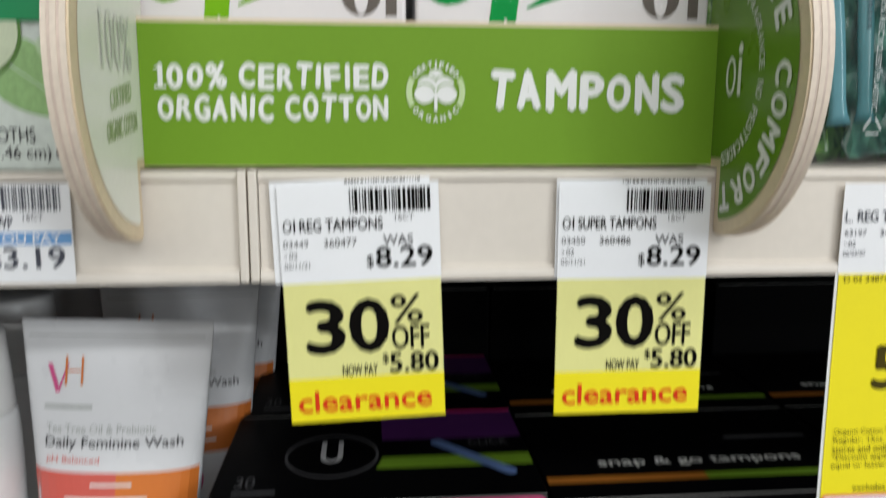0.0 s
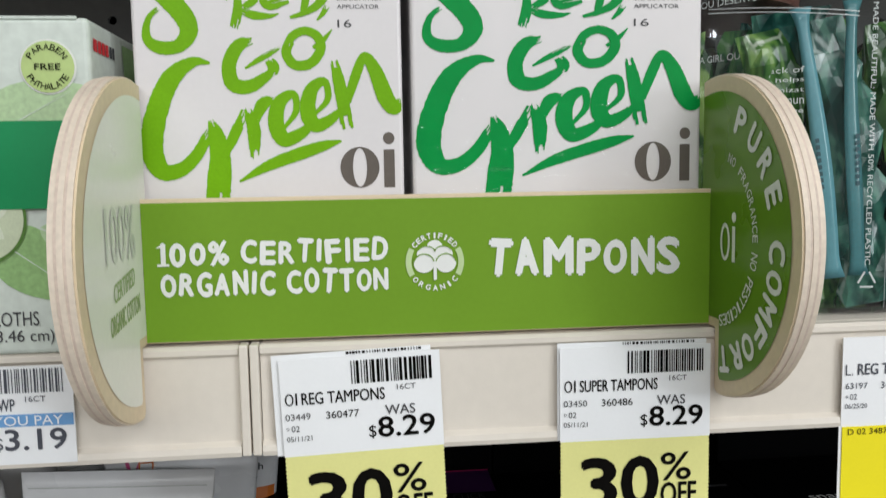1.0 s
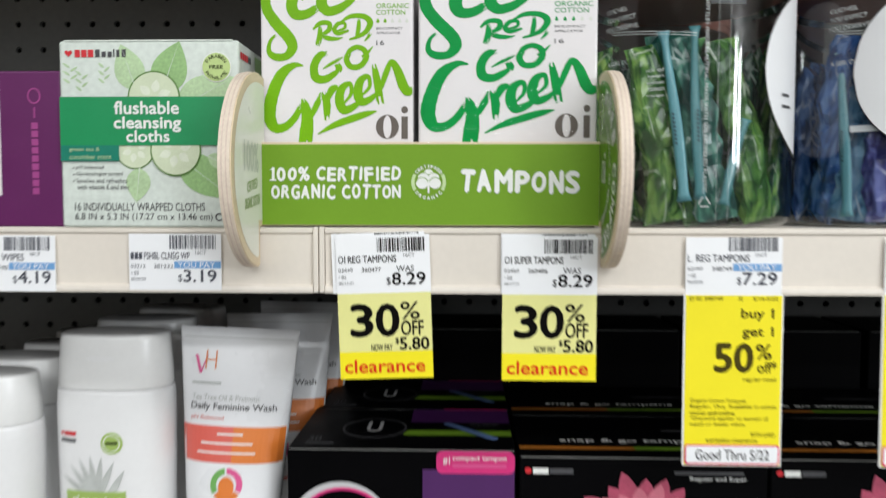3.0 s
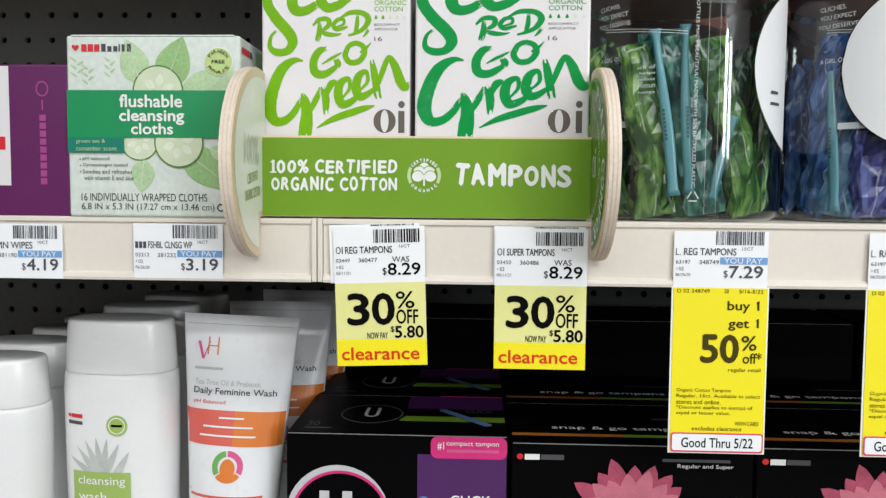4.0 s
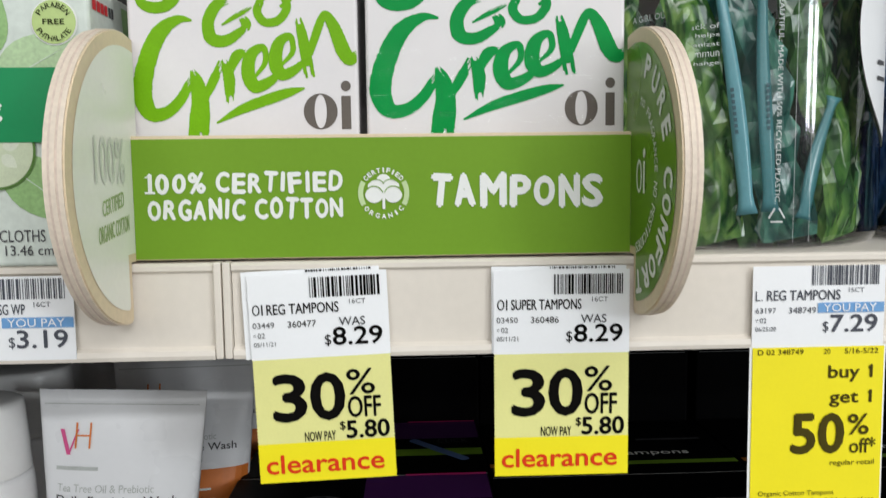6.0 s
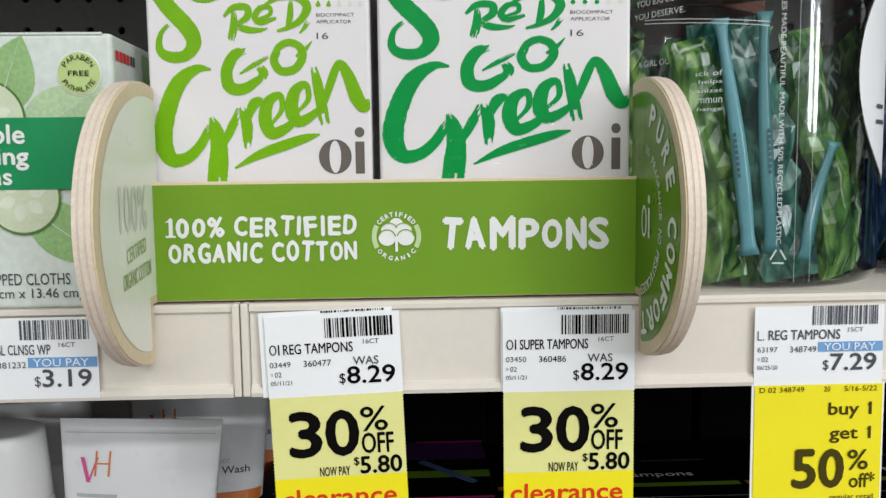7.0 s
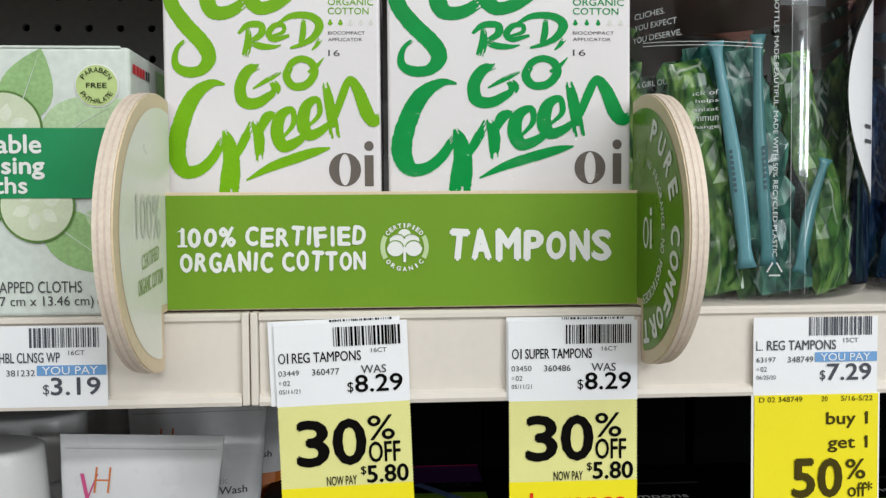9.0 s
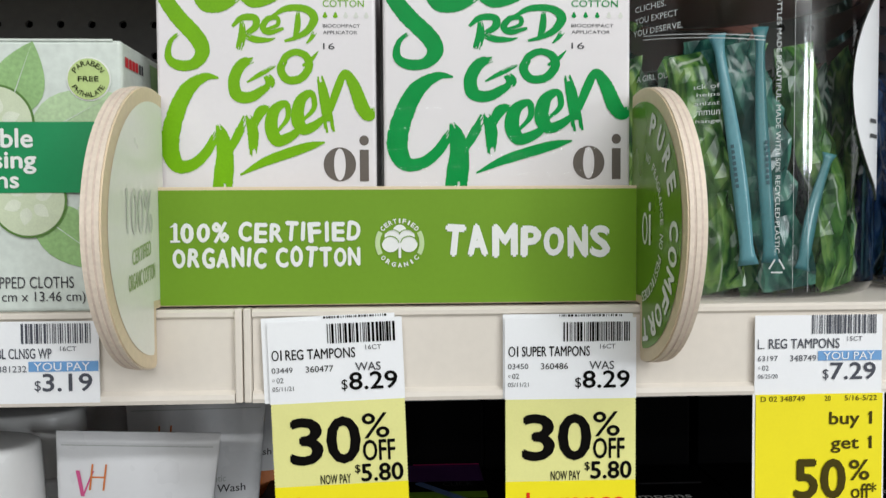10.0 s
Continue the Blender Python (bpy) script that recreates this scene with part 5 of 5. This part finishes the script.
def wash_tube(x, y, turn, label, lean=0.4):
    rows = [(0.030, 0.0235, 0.0215, 2.0), (0.036, 0.0268, 0.0238, 2.0), (0.08, 0.0292, 0.0205, 2.1), (0.12, 0.0322, 0.0140, 2.2), (0.155, 0.0351, 0.0075, 2.3), (0.178, 0.0369, 0.0026, 2.6),
            (0.184, 0.0373, 0.0008, 4.0), (0.1895, 0.0376, 0.0007, 4.0)]
    t = thing("wash_tube", label, "tube", (x, y, LOW_Z), "tubes of wash", (-3.0, lean, turn))
    part("body", loft(rows, 64), M_TUBE, t, "", True)
    part("cap", loft([(0.0, 0.0225, 0.0225, 2), (0.001, 0.0235, 0.0235, 2), (0.029, 0.0235, 0.0235, 2), (0.030, 0.0225, 0.0225, 2)]), M_CAP, t, "white screw cap", True)
    part("crimp_line", drape(sheet(rect(-0.0345, 0.0345, 0.1830, 0.1834), 0), rows), M_GREY_ART, t)
    mark = bmesh.new()
    for a, b, wd in (((-0.0258, 0.1722), (-0.0222, 0.1612), 0.0009), ((-0.0186, 0.1722), (-0.0222, 0.1612), 0.0004)):
        sheet([(a[0] - wd, a[1]), (a[0] + wd, a[1]), (b[0] + wd, b[1]), (b[0] - wd, b[1])], 0, mark)
    part("logo_mark", drape(mark, rows), M_PINK, t)
    mark = bmesh.new()
    for x0, x1, z0, z1 in ((-0.0196, -0.0188, 0.1640, 0.1752), (-0.0134, -0.0126, 0.1640, 0.1752), (-0.0188, -0.0134, 0.1692, 0.1699)):
        sheet(rect(x0, x1, z0, z1), 0, mark)
    part("logo_mark", drape(mark, rows, 0.0007), M_ORANGE, t)
    part("logo_bar", drape(sheet(rect(-0.0275, -0.0085, 0.1546, 0.1562), 0), rows), M_GREY_ART, t)
    part("lettering", drape(text("Tea Tree Oil & Prebiotic", -0.0265, 0.0165, 0.1452, 0.1486, 0), rows), M_GREY_ART, t)
    part("lettering", drape(text("Daily Feminine Wash", -0.0268, 0.0268, 0.1384, 0.1436, 0, 0.01), rows), M_GINK, t)
    part("lettering", drape(text("pH Balanced", -0.0262, -0.0050, 0.1330, 0.1360, 0), rows), M_CORAL, t)
    w0, w1 = 0.0310, 0.0290
    b1 = bmesh.new()
    sheet([(-0.0308, 0.1085), (0.0020, 0.1085), (0.0020, 0.1300), (-0.0324, 0.1300)], 0, b1)
    band = part("colour_band", drape(b1, rows), M_CORAL, t, "coral to orange band")
    b1 = bmesh.new()
    sheet([(0.0018, 0.1085), (0.0308, 0.1085), (0.0324, 0.1300), (0.0018, 0.1300)], 0, b1)
    part("colour_band", drape(b1, rows, 0.0007), M_ORANGE, t)
    for i, (x0, x1) in enumerate(((-0.008, 0.008), (-0.018, 0.014), (-0.020, 0.016))):
        part("fine_print_bar", drape(sheet(rect(x0, x1, 0.1250 - 0.0055 * i, 0.1261 - 0.0055 * i), 0), rows, 0.0011), M_WHITE, band)
    for a0, a1, m in ((100, 215, M_MID), (222, 325, M_ORANGE), (332, 452, M_PINK)):
        part("round_emblem", drape(ring(0.0, 0.0960, 0.0098, 0.0098, 0.0036, 0, 24, None, a0, a1), rows), m, t)
    part("emblem_heart", drape(sheet(oval(0.0, 0.0945, 0.0048, 0.0062, 20), 0), rows), M_ORANGE, t)
    part("fine_print_bar", drape(sheet(rect(-0.0240, 0.0220, 0.0765, 0.0782), 0), rows), M_CORAL, t)
    return t


TL = "white wash tube with coral and orange band, on its cap"
wash_tube(-0.1296, 0.0660, 0, TL, 2.0)
wash_tube(-0.1150, 0.1340, 5, TL)
wash_tube(-0.1120, 0.2020, -4, TL)

# ---- lower shelf: black cartons ----
M_BLACK = P("black_carton", (0.0022, 0.0022, 0.0026), 0.40, vary=0.12, scale=40, spec=0.03)
# grey for the thin pale strip along a black carton's front top edge
M_EDGE = P("pale_edge", (0.22, 0.22, 0.21), 0.6)
M_HOT = P("hot_pink_print", (0.68, 0.03, 0.20), 0.35)
M_PUR = P("violet_carton_print", (0.075, 0.016, 0.11), 0.35)
M_LGREEN = P("lime_stripe_print", (0.16, 0.30, 0.02), 0.4)
M_OSTRIPE = P("orange_stripe_print", (0.42, 0.15, 0.02), 0.4)
M_APP = P("applicator_print", (0.12, 0.20, 0.42), 0.35, vary=0.2)
M_GLOW = P("silver_glow_print", (0.55, 0.55, 0.56), 0.35)
M_PETAL = P("petal_print", (0.44, 0.07, 0.13), 0.45, vary=0.25, scale=110)
M_PETAL2 = P("light_petal_print", (0.60, 0.17, 0.23), 0.45, vary=0.2, scale=110)


def flat_top(outline, z, bm=None):
    bm = bm or bmesh.new()
    f = bm.faces.new([bm.verts.new((x, y, z)) for x, y in outline])
    f.normal_update()
    if f.normal.z < 0:
        f.normal_flip()
    return bm


def lay(bm, z):
    """Lays a print from the x-z plane on a carton's top."""
    for v in bm.verts:
        v.co = Vector((v.co.x, v.co.z, z - v.co.y))
    return bm


def ring_carton(x, y):
    w, d, h = 0.1345, 0.090, 0.1236
    c = thing("compact_carton", "black carton of compact tampons with pink and violet print", "carton", (x, y, LOW_Z), "black cartons")
    part("body", box(0, w, 0, d, 0, h, 0.0012, 3), M_BLACK, c)
    part("pale_edge", box(0.001, w - 0.001, -0.0001, 0.0003, h - 0.0009, h - 0.0004), M_EDGE, c)
    part("emblem_glow", sheet(oval(0.0315, 0.072, 0.0318, 0.0318), -0.0003), M_GLOW, c, "silver halo")
    part("emblem_ring", sheet(oval(0.0330, 0.070, 0.0305, 0.0305), -0.0006), M_HOT, c)
    part("emblem_field", sheet(oval(0.0330, 0.070, 0.0288, 0.0288), -0.0009), M_BLACK, c)
    em = bmesh.new()
    for x0 in (0.0205, 0.0345):
        sheet(rect(x0, x0 + 0.0060, 0.062, 0.0880), -0.0012, em)
    ring(0.0305, 0.064, 0.0100, 0.0100, 0.0058, -0.00122, 24, em, 180, 360)
    part("emblem", em, M_GLOW, c)
    pan = part("violet_panel", sheet(rect(0.0800, w - 0.0008, 0.002, h - 0.0120), -0.0003), M_PUR, c, "violet printed panel")
    ban = part("banner", sheet(round_rect(0.0880, w - 0.0006, h - 0.0142, h - 0.0008, 0.0040), -0.0006), M_HOT, c, "hot pink banner")
    part("lettering", text("#1", 0.0920, 0.0960, h - 0.0090, h - 0.0040, -0.0009, 0.01), M_WHITE, ban)
    part("lettering", text("compact tampon", 0.0975, 0.1290, h - 0.0070, h - 0.0038, -0.0009, 0.01), M_WHITE, ban)
    part("fine_print_bar", sheet(rect(0.0975, 0.1290, h - 0.0104, h - 0.0084), -0.0009), M_PINK, ban)
    ap = round_rect(-0.0035, 0.0035, -0.030, 0.012, 0.0034)
    b1 = sheet(ap, 0)
    part("applicator_art", join(bmesh.new(), b1, Matrix.Translation((0.0880, -0.0009, 0.0750)) @ pose(0, 0, 0, 0, -28, 0)), M_APP, pan)
    part("lettering", text("CLICK", 0.1000, 0.1245, 0.0800, 0.0868, -0.0006, 0.012), M_WHITE, pan)
    part("lettering", text("COMPACT", 0.1030, 0.1240, 0.0730, 0.0770, -0.0006, 0.01), M_WHITE, pan)
    # top face
    z = h + 0.0003
    part("top_emblem", lay(ring(0.0470, 0.0420, 0.0205, 0.0215, 0.0012, 0, 40), z), M_GINK, c)
    em = bmesh.new()
    for x0 in (0.0420, 0.0495):
        sheet(rect(x0, x0 + 0.0022, 0.0400, 0.0560), 0, em)
    ring(0.04685, 0.0405, 0.0048, 0.0060, 0.0022, 0, 20, em, 180, 360)
    part("top_emblem_mark", lay(em, z), M_GLOW, c)
    part("top_stripe", flat_top([(0.0660, 0.0270), (w - 0.001, 0.0270), (w - 0.001, 0.0380), (0.0690, 0.0380)], z), M_LGREEN, c, "lime stripe")
    part("top_stripe", flat_top([(0.0690, 0.0560), (w - 0.001, 0.0560), (w - 0.001, 0.0880), (0.0690, 0.0880)], z), M_PUR, c)
    part("top_stripe", flat_top([(0.0900, 0.0868), (w - 0.001, 0.0868), (w - 0.001, 0.0892), (0.0900, 0.0892)], z + 0.0003), M_HOT, c)
    a = join(bmesh.new(), sheet(round_rect(-0.003, 0.003, -0.024, 0.024, 0.0028), 0), pose(0.1080, 0, 0.0350, 0, -42, 0))
    part("applicator_art", lay(a, z + 0.0006), M_APP, c)
    part("lettering", lay(text("CLICK", 0.1080, 0.1265, 0.0470, 0.0540, 0), z + 0.0003), M_GINK, c)
    part("lettering", lay(text("30", 0.0090, 0.0170, 0.0140, 0.0230, 0), z), M_GINK, c)
    part("fine_print_bar", flat_top([(0.0090, 0.0080), (0.0260, 0.0080), (0.0260, 0.0105), (0.0090, 0.0105)], z), M_GINK, c)
    return c


first = ring_carton(-0.0862, 0.0420)
copy_thing(first, pose(-0.0854, 0.1326, LOW_Z))


def flower_carton(x, y, z):
    w, d, h = 0.1440, 0.090, 0.1200
    c = thing("snap_carton", "black carton of snap and go tampons with a pink flower", "carton", (x, y, z), "black cartons")
    part("body", box(0, w, 0, d, 0, h, 0.0012, 3), M_BLACK, c)
    part("pale_edge", box(0.001, w - 0.001, -0.0001, 0.0003, h - 0.0009, h - 0.0004), M_EDGE, c)
    part("logo_mark", sheet(oval(0.0052, h - 0.0086, 0.0020, 0.0018, 16), -0.0003), M_LOGO_RED, c)
    part("logo_bar", sheet(rect(0.0080, 0.0170, h - 0.0105, h - 0.0070), -0.0003), M_WHITE, c)
    part("logo_bar", sheet(rect(0.0178, 0.0315, h - 0.0103, h - 0.0072), -0.0003), M_GINK, c)
    part("fine_print_bar", sheet(rect(0.0900, 0.1300, h - 0.0100, h - 0.0082), -0.0003), M_GINK, c)
    part("lettering", text("Regular and Super", 0.0990, 0.1320, h - 0.0142, h - 0.0112, -0.0003), M_WHITE, c)
    rnd = random.Random(7)
    for tier, (m, lo, hi, wd, n) in enumerate(((M_PETAL, 0.010, 0.040, 0.0062, 20), (M_PETAL2, 0.008, 0.033, 0.0056, 17))):
        for i in range(n):
            a = radians(360 * i / n + rnd.uniform(-4, 4) + 8 * tier)
            q = bmesh.new()
            r1 = hi * rnd.uniform(0.86, 1.05)
            cx, cz = 0.0720, h - 0.0475
            out = []
            for side in (1, -1):
                for k in (range(9) if side == 1 else range(7, 0, -1)):
                    t = k / 8
                    rr, ww = lo + (r1 - lo) * t, wd * math.sin(math.pi * (0.12 + 0.83 * t)) * (1.0 if t < 1 else 0.35)
                    out.append((cx + rr * math.cos(a) - side * ww * math.sin(a), cz + rr * math.sin(a) + side * ww * math.cos(a)))
            part("petal_art", sheet(out, -0.0004 - 0.0004 * tier - 0.00001 * i), m, c)
    part("flower_heart", sheet(oval(0.0720, h - 0.0475, 0.0120, 0.0120), -0.0012), M_RED, c)
    z1 = h + 0.0003
    part("top_stripe", flat_top([(0.001, 0.0130), (0.070, 0.0130), (0.070, 0.0185), (0.001, 0.0185)], z1), M_OSTRIPE, c, "orange stripe")
    part("top_stripe", flat_top([(0.070, 0.0130), (w - 0.001, 0.0130), (w - 0.001, 0.0185), (0.070, 0.0185)], z1), M_LGREEN, c, "green stripe")
    part("lettering", lay(text("snap & go tampons", 0.0270, 0.1200, 0.0260, 0.0345, 0, 0.008), z1), M_WHITE, c)
    part("fine_print_bar", flat_top([(0.0950, 0.0520), (0.1350, 0.0520), (0.1350, 0.0550), (0.0950, 0.0550)], z1), M_GINK, c)
    return c


fc = flower_carton(0.0504, 0.0430, LOW_Z)
for col in range(3):
    for row in range(2):
        if col + row:
            copy_thing(fc, pose(0.0504 + 0.1454 * col, 0.0430 + 0.0906 * row, LOW_Z))


def tall_carton(x, y):
    """A taller carton at the back of the row; the light on its dark top edge is a painted pale strip."""
    w, d, h = 0.1400, 0.086, 0.1660
    c = thing("tall_carton", "tall plain black carton at the back of the lower shelf", "carton", (x, y, LOW_Z), "tall black cartons")
    part("body", box(0, w, 0, d, 0, h, 0.0012, 3), M_BLACK, c)
    part("pale_edge", box(0.002, w - 0.002, -0.0001, 0.0003, h - 0.0008, h - 0.0005), M_EDGE, c)
    part("lid_flap", box(0.004, w - 0.004, 0.0008, 0.0013, h - 0.001, h + 0.0006, 0.0002), M_BLACK, c)
    return c


tall = tall_carton(-0.0880, 0.2270)
for x in (0.0524, 0.1978, 0.3432):
    copy_thing(tall, pose(x, 0.2270, LOW_Z))
